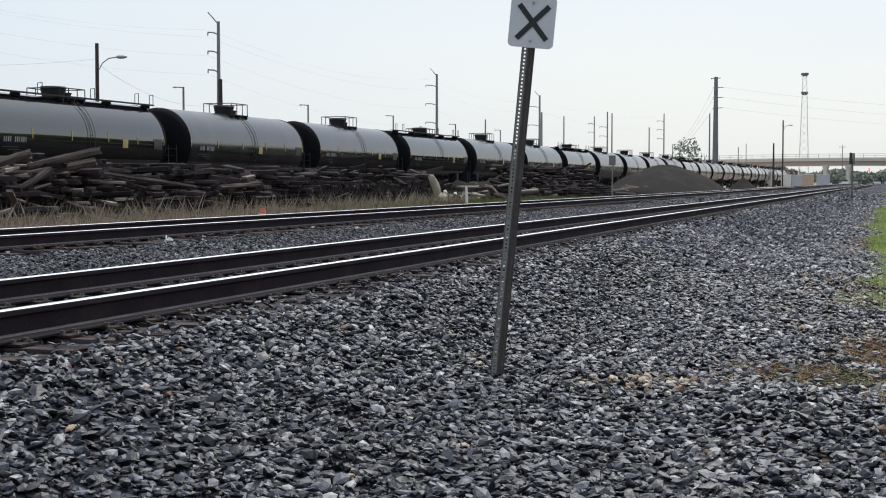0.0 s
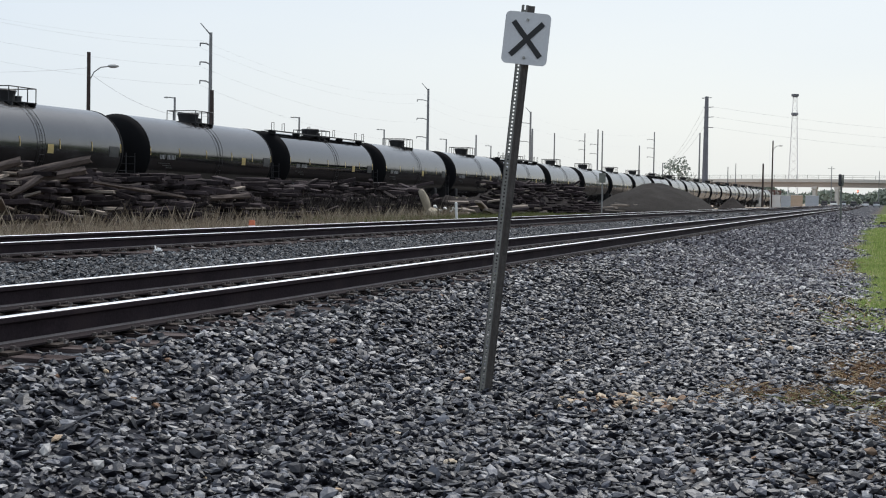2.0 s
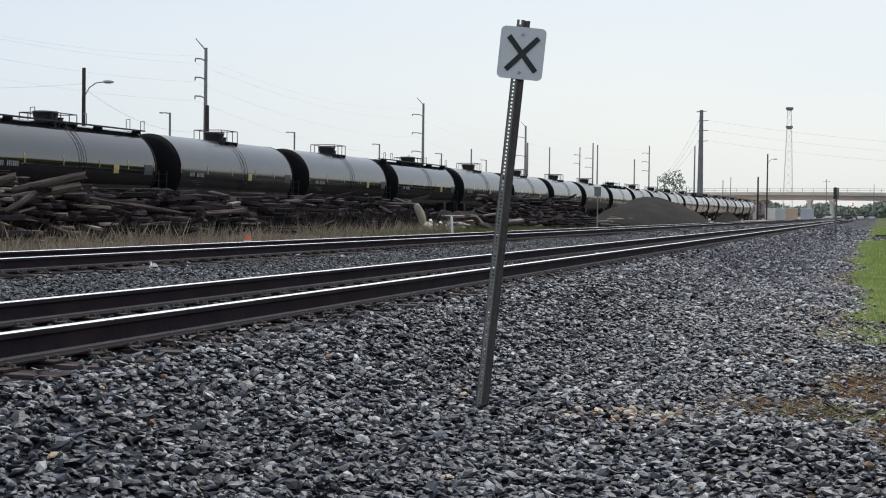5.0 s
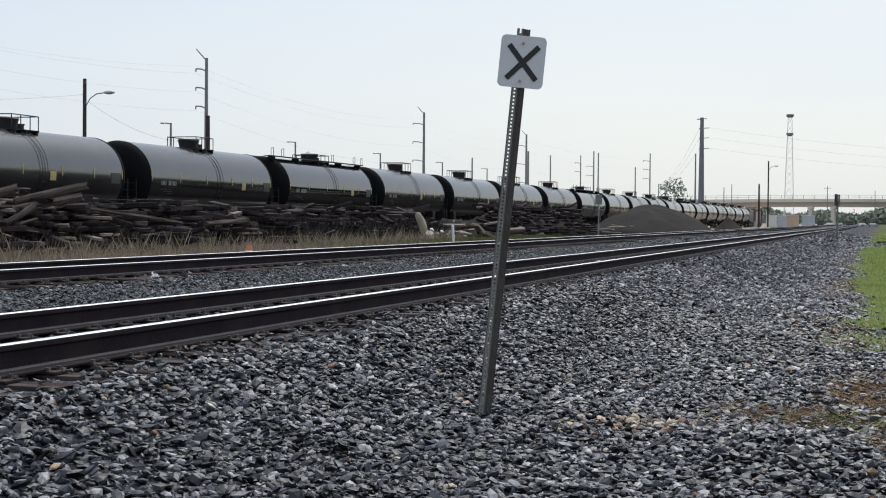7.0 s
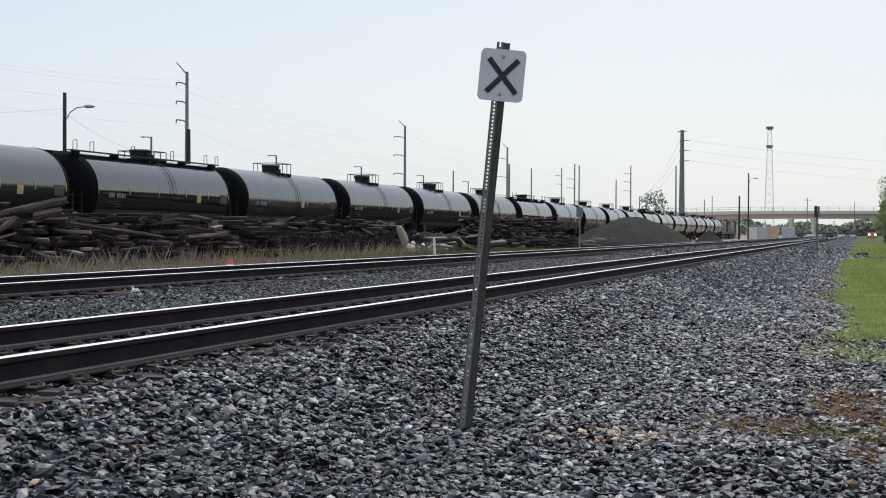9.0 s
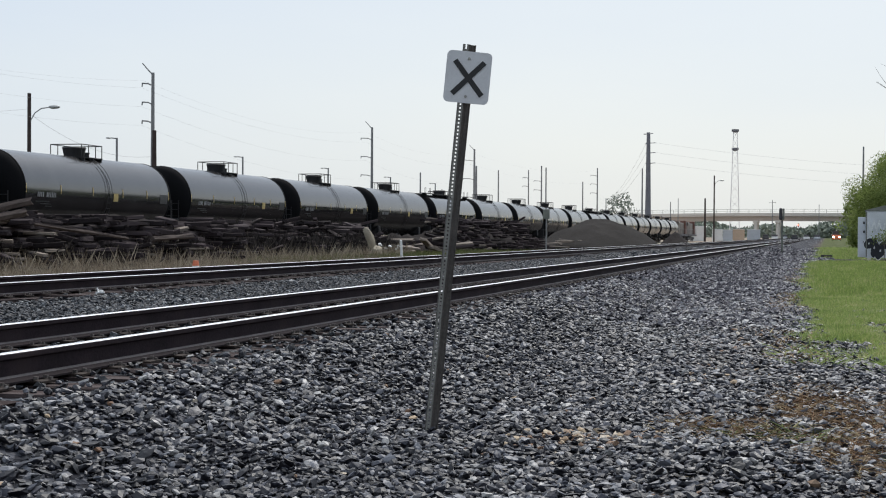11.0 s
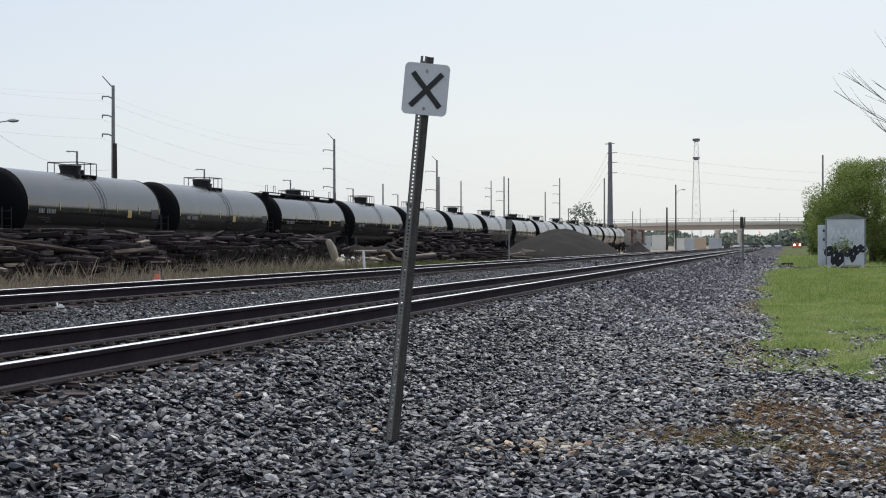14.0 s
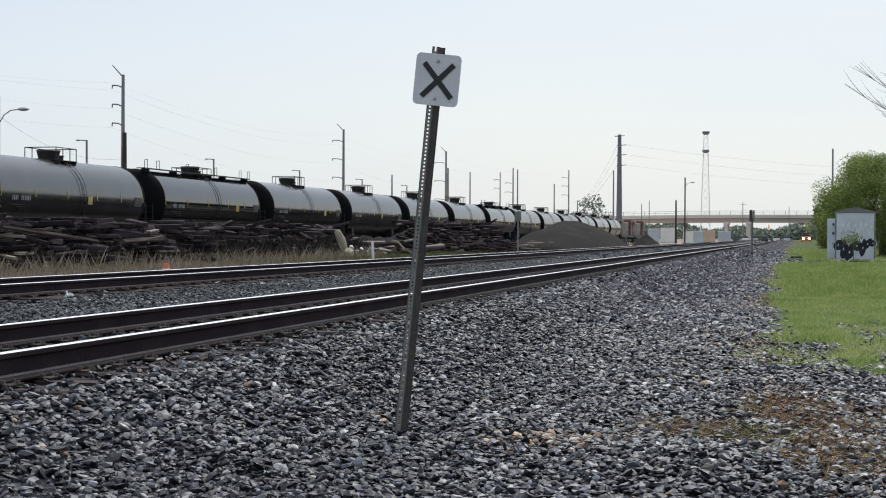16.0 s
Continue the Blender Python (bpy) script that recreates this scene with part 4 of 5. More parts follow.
def light_tower():
    x, y = spot(3.5, 608)
    root = tagged(empty("light_tower", x, y, 0.2), "pale lattice floodlight tower far beyond the tracks", "tower")
    H, wb, wt = 44.5, 2.1, 0.75
    corners = ((-1, -1), (1, -1), (1, 1), (-1, 1))
    for cx, cy in corners:
        bm = bmesh.new()
        tube(bm, (cx * wb, cy * wb, 0), (cx * wt, cy * wt, H), 0.085, 0.07, seg=5)
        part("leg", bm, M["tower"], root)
    bm = bmesh.new()
    n = 14
    for i in range(n):
        z0, z1 = H * i / n, H * (i + 1) / n
        a, b = wb + (wt - wb) * i / n, wb + (wt - wb) * (i + 1) / n
        for (c0, d0), (c1, d1) in zip(corners, corners[1:] + corners[:1]):
            tube(bm, (c0 * a, d0 * a, z0), (c1 * b, d1 * b, z1), 0.032, seg=4, caps=False)
            tube(bm, (c1 * a, d1 * a, z0), (c0 * b, d0 * b, z1), 0.032, seg=4, caps=False)
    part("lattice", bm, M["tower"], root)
    for z, r in ((36.5, 1.0), (44.2, 1.1)):
        bm = bmesh.new()
        tube(bm, (0, 0, z), (0, 0, z + 0.4), r, seg=12)
        ring = part("lamp_ring", bm, M["pole_steel"], root)
        for k in range(8):
            a = k * math.pi / 4
            part("floodlight", box(bmesh.new(), 0.8, 0.6, 0.9, at(r * math.cos(a), r * math.sin(a), z + 0.85)), M["pole_steel"], ring)


light_tower()


# ---- bridge and far buildings ----
def build_bridge():
    root = tagged(empty("road_bridge", 0, 550, 0), "long pale concrete road bridge crossing over the tracks", "bridge")

    def deck_z(x):
        return 8.6 - max(0, -x - 20) ** 1.6 * 0.0012 - max(0, x - 40) ** 1.6 * 0.0012

    xs = list(range(-140, 141, 10))
    # deck, girder and parapet wear the haze-lightened colours
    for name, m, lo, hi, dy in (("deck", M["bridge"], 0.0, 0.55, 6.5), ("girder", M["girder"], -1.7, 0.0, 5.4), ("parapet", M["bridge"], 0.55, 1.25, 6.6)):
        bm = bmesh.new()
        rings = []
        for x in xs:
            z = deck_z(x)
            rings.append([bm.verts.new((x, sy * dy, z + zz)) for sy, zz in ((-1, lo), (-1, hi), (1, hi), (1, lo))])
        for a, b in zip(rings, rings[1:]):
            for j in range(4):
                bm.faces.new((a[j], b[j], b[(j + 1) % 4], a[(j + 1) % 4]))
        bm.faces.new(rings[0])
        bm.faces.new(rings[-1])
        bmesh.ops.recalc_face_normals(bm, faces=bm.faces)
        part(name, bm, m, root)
    bm = bmesh.new()
    for i in range(-140, 141, 4):
        tube(bm, (i, -6.6, deck_z(i) + 1.2), (i, -6.6, deck_z(i) + 2.6), 0.06, seg=4)
    for z in (1.9, 2.6):
        path_tube(bm, [(x, -6.6, deck_z(x) + z) for x in xs], 0.05, 4)
    part("fence", bm, M["galv"], root)
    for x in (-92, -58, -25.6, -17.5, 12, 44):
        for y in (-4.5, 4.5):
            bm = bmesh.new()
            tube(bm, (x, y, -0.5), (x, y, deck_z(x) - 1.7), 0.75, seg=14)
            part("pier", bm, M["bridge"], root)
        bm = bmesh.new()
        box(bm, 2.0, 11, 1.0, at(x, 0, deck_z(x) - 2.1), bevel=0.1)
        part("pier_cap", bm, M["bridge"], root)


build_bridge()


def container(left, dist, w, h, d, m, name="storage_container", label="", base=0.03):
    x, y = spot(left, dist)
    root = tagged(empty(name, x, y, base, left), label, "container", "containers beside the yard")
    bm = bmesh.new()
    box(bm, w, d, h, at(0, 0, h / 2), bevel=0.05)
    part("body", bm, m, root)
    n = max(3, int(w / 0.5))
    for i in range(n + 1):
        bm = bmesh.new()
        box(bm, 0.1, 0.06, h * 0.94, at(-w / 2 + 0.06 + (w - 0.12) * i / n, -d / 2 - 0.03, h / 2))
        part("rib", bm, m, root)
    bm = bmesh.new()
    box(bm, w + 0.1, d + 0.1, 0.12, at(0, 0, h + 0.06))
    part("roof", bm, M["white_paint"], root)
    return root


for left, w, h, m, lab in ((5.52, 2.7, 3.1, M["grey_box"], "pale grey storage container in the yard"), (4.94, 3.6, 3.3, M["white_box"], "white box trailer parked in the yard"),
                           (4.16, 2.3, 2.6, M["white_box"], "white ribbed storage container in the yard"), (3.76, 2.1, 2.5, M["grey_box"], "grey ribbed storage container in the yard"),
                           (3.34, 2.6, 2.7, M["orange_box"], "tan orange storage container in the yard"), (2.76, 2.9, 2.6, M["grey_box"], "grey storage shed in the yard")):
    container(left, 330, w, h, 2.6, m, label=lab)


def vehicle(left, dist, m, w=1.9, length=4.5, h=1.5, label="parked car far along the tracks", name="car", lights=False):
    x, y = spot(left, dist)
    root = tagged(empty(name, x, y, 0.03, left), label, "car" if name == "car" else "truck", "vehicles near the bridge")
    bm = bmesh.new()
    box(bm, w, length, h * 0.5, at(0, 0, 0.3 + h * 0.25), bevel=0.12)
    part("body", bm, m, root)
    bm = bmesh.new()
    box(bm, w * 0.86, length * 0.5, h * 0.42, at(0, 0.2, 0.3 + h * 0.7), bevel=0.15)
    part("cabin", bm, M["dark_box"], root)
    for sx in (-1, 1):
        for sy in (-1, 1):
            bm = bmesh.new()
            tube(bm, (sx * w * 0.42, sy * length * 0.32, 0.33), (sx * w * 0.5, sy * length * 0.32, 0.33), 0.33, seg=12)
            part("wheel", bm, M["rubber"], root)
        if lights:
            bm = bmesh.new()
            tube(bm, (sx * w * 0.33, -length / 2 - 0.02, 0.3 + h * 0.28), (sx * w * 0.33, -length / 2 - 0.08, 0.3 + h * 0.28), 0.28, seg=12)
            part("headlight", bm, M["headlight"], root, "glowing white disc of the added truck")
    return root


for left, m in ((2.3, M["dark_box"]), (1.95, M["white_paint"]), (1.6, M["grey_box"]), (1.2, M["dark_box"]), (0.75, M["white_paint"]), (0.35, M["grey_box"])):
    vehicle(left, 430, m, label="white parked car far along the tracks" if m == M["white_paint"] else "dark parked car far along the tracks")
# truck shape added to carry an orange-white glow of unknown source
vehicle(-0.38, 440, M["cone"], 2.5, 7, 2.8, "far orange glow of unknown source, shaped as a truck", "truck", True)


def signal_mast(x, y, h, lit=None):
    root = tagged(empty("signal_mast", x, y, float(ground_z(x, y))), "grey railway signal mast with dark signal head", "railway signal")
    bm = bmesh.new()
    tube(bm, (0, 0, -0.3), (0, 0, h - 0.6), 0.07, seg=10)
    part("mast", bm, M["galv"], root)
    bm = bmesh.new()
    box(bm, 0.24, 0.25, 0.85, at(-0.1, 0, h - 0.42), bevel=0.05)
    part("signal_head", bm, M["dark_box"], root)
    bm = bmesh.new()
    box(bm, 0.12, 0.3, 0.8, at(0.1, 0.05, h - 0.42), bevel=0.03)
    part("backplate", bm, M["galv"], root)
    if lit:
        bm = bmesh.new()
        tube(bm, (-0.12, -0.14, h - 0.4), (-0.12, -0.2, h - 0.4), 0.16, seg=12)
        part("lamp", bm, lit, root, "glowing red signal lamp")
    return root


signal_mast(-3.15, 107, 3.3)
signal_mast(*spot(1.05, 380), 4.2, glow("red_signal", (1.0, 0.15, 0.05), 5.0))


# ---- relay house with spray-painted front ----
def relay_house():
    root = tagged(empty("relay_house", 3.22, 84.0, 0.0, -2.0), "grey aluminium relay house with spray-painted front", "equipment shed")
    w, d, h = 2.16, 3.2, 2.6
    bm = bmesh.new()
    box(bm, w, d, h, at(0, 0, 0.15 + h / 2), bevel=0.02)
    part("wall", bm, M["house_alu"], root)
    bm = bmesh.new()
    prof = [(-w / 2 - 0.05, h + 0.15), (w / 2 + 0.05, h + 0.15), (w / 2 + 0.05, h + 0.2), (0, h + 0.48), (-w / 2 - 0.05, h + 0.2)]
    extrude_profile(bm, prof, -d / 2 - 0.04, d / 2 + 0.04)
    part("roof", bm, M["galv"], root)
    bm = bmesh.new()
    box(bm, 0.42, 1.0, 2.25, at(-w / 2 - 0.22, -0.4, 1.3), bevel=0.02)
    cab = part("side_cabinet", bm, M["house_alu"], root)
    for z in (1.0, 1.6, 2.1):
        bm = bmesh.new()
        box(bm, 0.1, 0.04, 0.14, at(-w / 2 - 0.1, -0.93, z))
        part("latch", bm, M["dark_box"], cab)
    bm = bmesh.new()
    for x in (-0.9, 0.9):
        box(bm, 0.2, d, 0.25, at(x, 0, 0.04))
    part("footing", bm, M["bridge"], root)
    for x in (-w / 2 + 0.04, w / 2 - 0.04):
        bm = bmesh.new()
        box(bm, 0.06, 0.03, h - 0.1, at(x, -d / 2 - 0.015, 0.15 + h / 2))
        part("corner_trim", bm, M["galv"], root)

    def blob(cx, cz, rx, rz, m, y, lean=0.0, hollow=0.0):
        bm = bmesh.new()
        n = 20
        out = [bm.verts.new((cx + rx * (1 + 0.22 * math.sin(3 * a + cx * 9)) * math.cos(a) + lean * math.sin(a), y, cz + rz * (1 + 0.2 * math.cos(2 * a + cx * 7)) * math.sin(a))) for a in (2 * math.pi * i / n for i in range(n))]
        if hollow:
            inn = [bm.verts.new((cx + hollow * (rx * math.cos(a) + lean * math.sin(a)), y, cz + hollow * rz * math.sin(a))) for a in (2 * math.pi * i / n for i in range(n))]
            for i in range(n):
                j = (i + 1) % n
                bm.faces.new((out[i], out[j], inn[j], inn[i]))
        else:
            bm.faces.new(out)
        return part("spray_paint", bm, m, root)

    y = -d / 2 - 0.005
    for cx, cz, rx, rz in ((-0.9, 0.95, 0.22, 0.36), (-0.62, 0.72, 0.2, 0.5), (-0.3, 0.55, 0.26, 0.44), (0.1, 0.9, 0.24, 0.32), (0.42, 0.8, 0.18, 0.42), (0.68, 1.02, 0.2, 0.3), (0.95, 1.05, 0.16, 0.22)):
        blob(cx, cz, rx + 0.04, rz + 0.04, M["paint_white"], y - 0.002, 0.05)
        blob(cx, cz, rx, rz, M["paint_dark"], y - 0.005, 0.08, 0.16)
    for i, cx in enumerate((-0.8, -0.5, -0.2, 0.15, 0.45, 0.75)):
        for s in (-1, 1):
            bm = bmesh.new()
            box(bm, 0.07, 0.004, 0.62, at(cx + s * 0.07, y - 0.008, 1.85 + 0.1 * math.sin(i * 2), 0, s * 14, 0))
            part("spray_paint", bm, M["paint_white"], root)
    return root


relay_house()


# ---- foliage ----
def leaf_template(n=3):
    out = []
    for i in range(n):
        out.append([(-0.5, 0, 0), (0, -0.28, 0.05 * i), (0.5, 0, 0.1), (0, 0.28, 0.05)])
    return np.array(out), np.array([[0, 1, 2, 3]])


def limb(bm, a, d, length, r, depth, rng, tips, spread=0.5, lift=0.1, seg=5):
    """A tapering limb that forks."""
    p = Vector(a)
    d = Vector(d).normalized()
    steps = 3
    for i in range(steps):
        d = (d + Vector((rng.uniform(-1, 1), rng.uniform(-1, 1), rng.uniform(-0.6, 0.8))) * 0.14).normalized()
        q = p + d * (length / steps)
        tube(bm, p, q, r * (1 - 0.25 * i / steps), r * (1 - 0.25 * (i + 1) / steps), seg=seg, caps=False)
        p = q
    if depth <= 0:
        tips.append(p)
        return
    for k in range(rng.choice((2, 3))):
        nd = (d + Vector((rng.uniform(-1, 1), rng.uniform(-1, 1), rng.uniform(-1, 1) + lift)) * spread).normalized()
        limb(bm, p, nd, length * rng.uniform(0.6, 0.85), r * 0.62, depth - 1, rng, tips, spread, lift, max(3, seg - 1))
    tips.append(p)


def leafy_tree(x, y, height, width, seed, leaves=9000, mat_name="leaf", size=0.26, label="dense round green tree in full leaf", base=0.0):
    rng = random.Random(seed)
    root = tagged(empty("tree", x, y, base), label, "tree", "trees beyond the grass")
    bm = bmesh.new()
    tips = []
    tube(bm, (0, 0, -0.3), (0.1, 0, height * 0.3), 0.26, 0.19, seg=8)
    for k in range(5):
        a = k * 1.26 + rng.uniform(-0.3, 0.3)
        limb(bm, (0.1, 0, height * 0.28), (math.cos(a) * 0.8, math.sin(a) * 0.8, 0.7), height * 0.26, 0.12, 2, rng, tips, 0.6, 0.15)
    part("trunk", bm, M["bark"], root)
    clumps = []
    for k in range(64):
        a, u = rng.uniform(0, 2 * math.pi), rng.uniform(-1, 1)
        rr = math.sqrt(max(0.12, 1 - u * u)) * rng.uniform(0.55, 0.9)
        clumps.append((rr * math.cos(a) * width / 2, rr * math.sin(a) * width / 2, height * 0.52 + u * height * 0.43, rng.uniform(0.1, 0.2) * width))
    c = np.array(clumps)
    pick = np.random.randint(0, len(c), leaves)
    dirs = np.random.normal(size=(leaves, 3))
    dirs /= np.linalg.norm(dirs, axis=1)[:, None]
    rad = c[pick, 3] * np.random.uniform(0.55, 1.08, leaves)
    pos = c[pick, :3] + dirs * rad[:, None] * np.array([1, 1, 0.75])
    v, f = leaf_template()
    s = np.random.uniform(0.6, 1.3, leaves) * size
    ob = scatter("crown", v, f, pos, np.random.uniform(-1.2, 1.2, (leaves, 3)) * [1, 1, 2.6], np.column_stack([s, s, s]), M[mat_name], root)
    return root


leafy_tree(5.8, 104, 7.05, 8.8, 1, 90000, size=0.13)
leafy_tree(9.6, 96, 6.8, 7.0, 2, 50000, size=0.13)
leafy_tree(3.6, 125, 5.0, 5.0, 3, 9000)
leafy_tree(13.5, 110, 8.5, 9.0, 4, 16000)
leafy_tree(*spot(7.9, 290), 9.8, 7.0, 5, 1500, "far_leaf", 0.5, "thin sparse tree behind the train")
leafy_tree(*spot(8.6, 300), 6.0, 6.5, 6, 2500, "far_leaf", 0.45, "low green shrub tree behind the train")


def bare_tree():
    rng = random.Random(11)
    root = tagged(empty("bare_tree", 6.85, 45.0, -0.45), "leafless tree with thin grey twigs and few buds", "tree")
    bm = bmesh.new()
    tube(bm, (0, 0, -0.3), (0.1, 0, 4.6), 0.2, 0.1, seg=8)
    part("trunk", bm, M["bark"], root)

    def bough(bm, a, c, b, r, depth):
        """A limb that leaves a level, bends through c and rises to its tip b, with twigs along it."""
        a, b, c = Vector(a), Vector(b), Vector(c)
        n = 8 if depth else 4
        pts = [a * (1 - u) ** 2 + c * 2 * u * (1 - u) + b * u * u for u in (i / n for i in range(n + 1))]
        for i in range(n):
            tube(bm, pts[i], pts[i + 1], r * (1 - 0.75 * i / n), r * (1 - 0.75 * (i + 1) / n), seg=4, caps=False)
        if depth:
            for i in range(2, n):
                for k in range(depth):
                    d = (pts[i + 1] - pts[i]).normalized()
                    side = Vector((rng.uniform(-0.3, 0.3), rng.uniform(-0.8, 0.8), rng.uniform(-0.2, 0.8)))
                    ln = (b - a).length * rng.uniform(0.1, 0.26)
                    mid = pts[i] + d * ln * 0.5 + side * ln * 0.12
                    bough(bm, pts[i], mid, mid + (d + side).normalized() * ln * 0.6, r * 0.45, 0)

    for tx, tz, mz, dy in ((-5.45, 6.5, 4.7, 0.2), (-5.2, 6.95, 5.1, -0.4), (-4.2, 6.75, 5.3, 0.5), (-3.9, 7.5, 5.4, -0.2), (-3.4, 7.7, 5.6, 0.4), (-4.4, 5.5, 3.7, -0.3), (-4.3, 4.3, 3.2, 0.3), (-3.6, 8.6, 6.4, 0.1), (-3.5, 8.0, 6.6, -0.5), (1.5, 7.5, 5.0, 0.6), (0.4, 8.5, 6.0, -0.4)):
        bm = bmesh.new()
        bough(bm, (0.05, 0, 3.0 + 0.15 * tz), (tx * 0.55, dy, mz), (tx, dy * 1.6, tz), 0.026, 2)
        part("bough", bm, M["twig"], root)


bare_tree()


def far_woods():
    n = 16000
    x = np.random.uniform(-420, 160, n)
    y = 880 + np.random.uniform(-20, 40, n)
    h = 8.5 + 2.0 * np.sin(x * 0.045) + 1.6 * np.sin(x * 0.17 + 1)
    z = np.random.uniform(0, 1, n) * h
    v, f = leaf_template()
    s = np.random.uniform(2.0, 4.5, n)
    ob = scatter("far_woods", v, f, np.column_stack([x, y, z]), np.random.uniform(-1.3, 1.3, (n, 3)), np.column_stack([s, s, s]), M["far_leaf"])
    tagged(ob, "low belt of hazy green woods on the horizon", "woods", kind="stuff")


far_woods()


def tree_belt():
    """Unseen woods added beside and behind the way, so the tank shells mirror a dark band."""
    n = 22000
    y = np.random.uniform(-60, 430, n)
    x = 40 + np.random.uniform(-3, 7, n)
    h = 9.8 + 1.3 * np.sin(y * 0.07) + 0.9 * np.sin(y * 0.23 + 1)
    v, f = leaf_template()
    s = np.random.uniform(1.0, 2.2, n)
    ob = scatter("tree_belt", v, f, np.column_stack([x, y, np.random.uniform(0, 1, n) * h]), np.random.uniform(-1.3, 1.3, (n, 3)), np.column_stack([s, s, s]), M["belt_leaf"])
    tagged(ob, "unseen dark tree belt added for the tank shells to mirror", "woods", kind="stuff")


tree_belt()


def shrub(x, y, h, m, n, name="shrub", label="small leafy shrub before the relay house"):
    root = tagged(empty(name, x, y, float(ground_z(x, y))), label, "shrub")
    rng = random.Random(int(x * 100))
    bm = bmesh.new()
    tips = []
    tube(bm, (0, 0, -0.1), (0, 0, h * 0.5), 0.025, 0.018, seg=6)
    for k in range(4):
        a = k * 1.6
        limb(bm, (0, 0, h * 0.45), (math.cos(a) * 0.5, math.sin(a) * 0.5, 1), h * 0.22, 0.012, 1, rng, tips, 0.6)
    part("stem", bm, M["bark"], root)
    base = np.array([tips[i % len(tips)][:] for i in range(n)])
    v, f = leaf_template()
    s = np.random.uniform(0.06, 0.14, n)
    scatter("leaves", v, f, base + np.random.normal(0, 0.16, (n, 3)), np.random.uniform(-2, 2, (n, 3)), np.column_stack([s, s, s]), m, root)


shrub(3.05, 81.6, 1.75, M["leaf"], 320)


# ---- yard: stacked ties, brush, dirt heaps, debris ----
def heap(name, x, y, rx, ry, h, m, label, category, rough=0.12, seed=0, power=1.0):
    bm = bmesh.new()
    nr, na = 14, 48
    rng = np.random.RandomState(seed)
    rings = []
    for i in range(nr + 1):
        u = i / nr
        ring = []
        for k in range(na):
            a = 2 * math.pi * k / na
            q = Vector((math.cos(a) * u * rx, math.sin(a) * u * ry, 0))
            nz = noise.noise(Vector((q.x * 0.5 + seed, q.y * 0.5, 0.3))) * rough * h + noise.noise(Vector((q.x * 2.1 + seed, q.y * 2.1, 1.3))) * rough * h * 0.4
            z = h * max(0, 1 - u ** power) + nz * (1 - u ** 4)
            ring.append(bm.verts.new((q.x, q.y, z - 0.25 * (u > 0.98))))
        rings.append(ring)
    for a, b in zip(rings, rings[1:]):
        for k in range(na):
            j = (k + 1) % na
            bm.faces.new((a[k], b[k], b[j], a[j]))
    bm.faces.new(rings[-1])
    bmesh.ops.remove_doubles(bm, verts=bm.verts, dist=1e-4)
    bmesh.ops.recalc_face_normals(bm, faces=bm.faces)
    ob = part(name, bm, m, smooth=True)
    ob.matrix_basis = pose(x, y, float(ground_z(x, y)))
    return tagged(ob, label, category)


heap("mound", -20.9, 135, 6.0, 13.5, 2.75, M["dirt_pile"], "smooth dark heap of fine ballast beside the train", "heap", 0.1, 3, 1.7)
heap("mound", -19.7, 194, 2.1, 4, 1.85, M["earth"], "small dark heap of earth beside the train", "heap", 0.1, 4)
heap("earth_bank", -25.6, 46, 2.9, 30, 1.75, M["earth"], "dark earth bank under the stacked ties", "earth bank", 0.25, 5, 3.0)
heap("earth_bank", -25.7, 104, 2.6, 19, 1.9, M["earth"], "dark earth bank under the stacked ties", "earth bank", 0.25, 6, 3.0)


def old_tie_mesh(seed):
    rng = random.Random(100 + seed)
    bm = bmesh.new()
    box(bm, 0.21, rng.uniform(1.9, 2.65), 0.16, None, bevel=0.018)
    for v in bm.verts:
        v.co += Vector((rng.uniform(-0.018, 0.018), rng.uniform(-0.06, 0.06), rng.uniform(-0.018, 0.018)))
    me = bpy.data.meshes.new("tie")
    bm.to_mesh(me)
    bm.free()
    me.materials.append(M["old_tie"])
    return me


def pale_plank_mesh(seed, length=2.4):
    rng = random.Random(300 + seed)
    bm = bmesh.new()
    box(bm, 0.2, length * rng.uniform(0.7, 1.1), 0.09, None, bevel=0.012)
    for v in bm.verts:
        v.co += Vector((rng.uniform(-0.015, 0.015), rng.uniform(-0.05, 0.05), rng.uniform(-0.012, 0.012)))
    me = bpy.data.meshes.new("plank")
    bm.to_mesh(me)
    bm.free()
    me.materials.append(M["pale_wood"])
    return me


OLD = [old_tie_mesh(i) for i in range(8)]
PALE = [pale_plank_mesh(i) for i in range(5)]


def tie_stack(y0, y1, xf, layers, jumble, label, seed, pale=0.06):
    """Old ties piled in courses; the face towards the tracks stands at xf and leans back."""
    rng = random.Random(seed)
    root = tagged(empty("tie_stack", xf, (y0 + y1) / 2, 0.08), label, "stack of ties", "stacks of old ties")
    ym = (y0 + y1) / 2
    for k in range(layers):
        y = y0
        while y < y1:
            if not (k >= layers - 1 and rng.random() < 0.35):
                for row in range(1 + (k > 1) * (rng.random() < 0.5)):
                    m = rng.choice(OLD)
                    name = "tie"
                    if rng.random() < pale:
                        m, name = rng.choice(PALE), "plank"
                    t = new(name, m)
                    t.parent = root
                    wild = rng.random() < jumble
                    yaw = (rng.gauss(0, 9) if rng.random() < 0.6 else rng.gauss(80, 14)) if not wild else rng.uniform(-75, 75)
                    tilt = rng.gauss(0, 2.0) if not wild else rng.uniform(-22, 22)
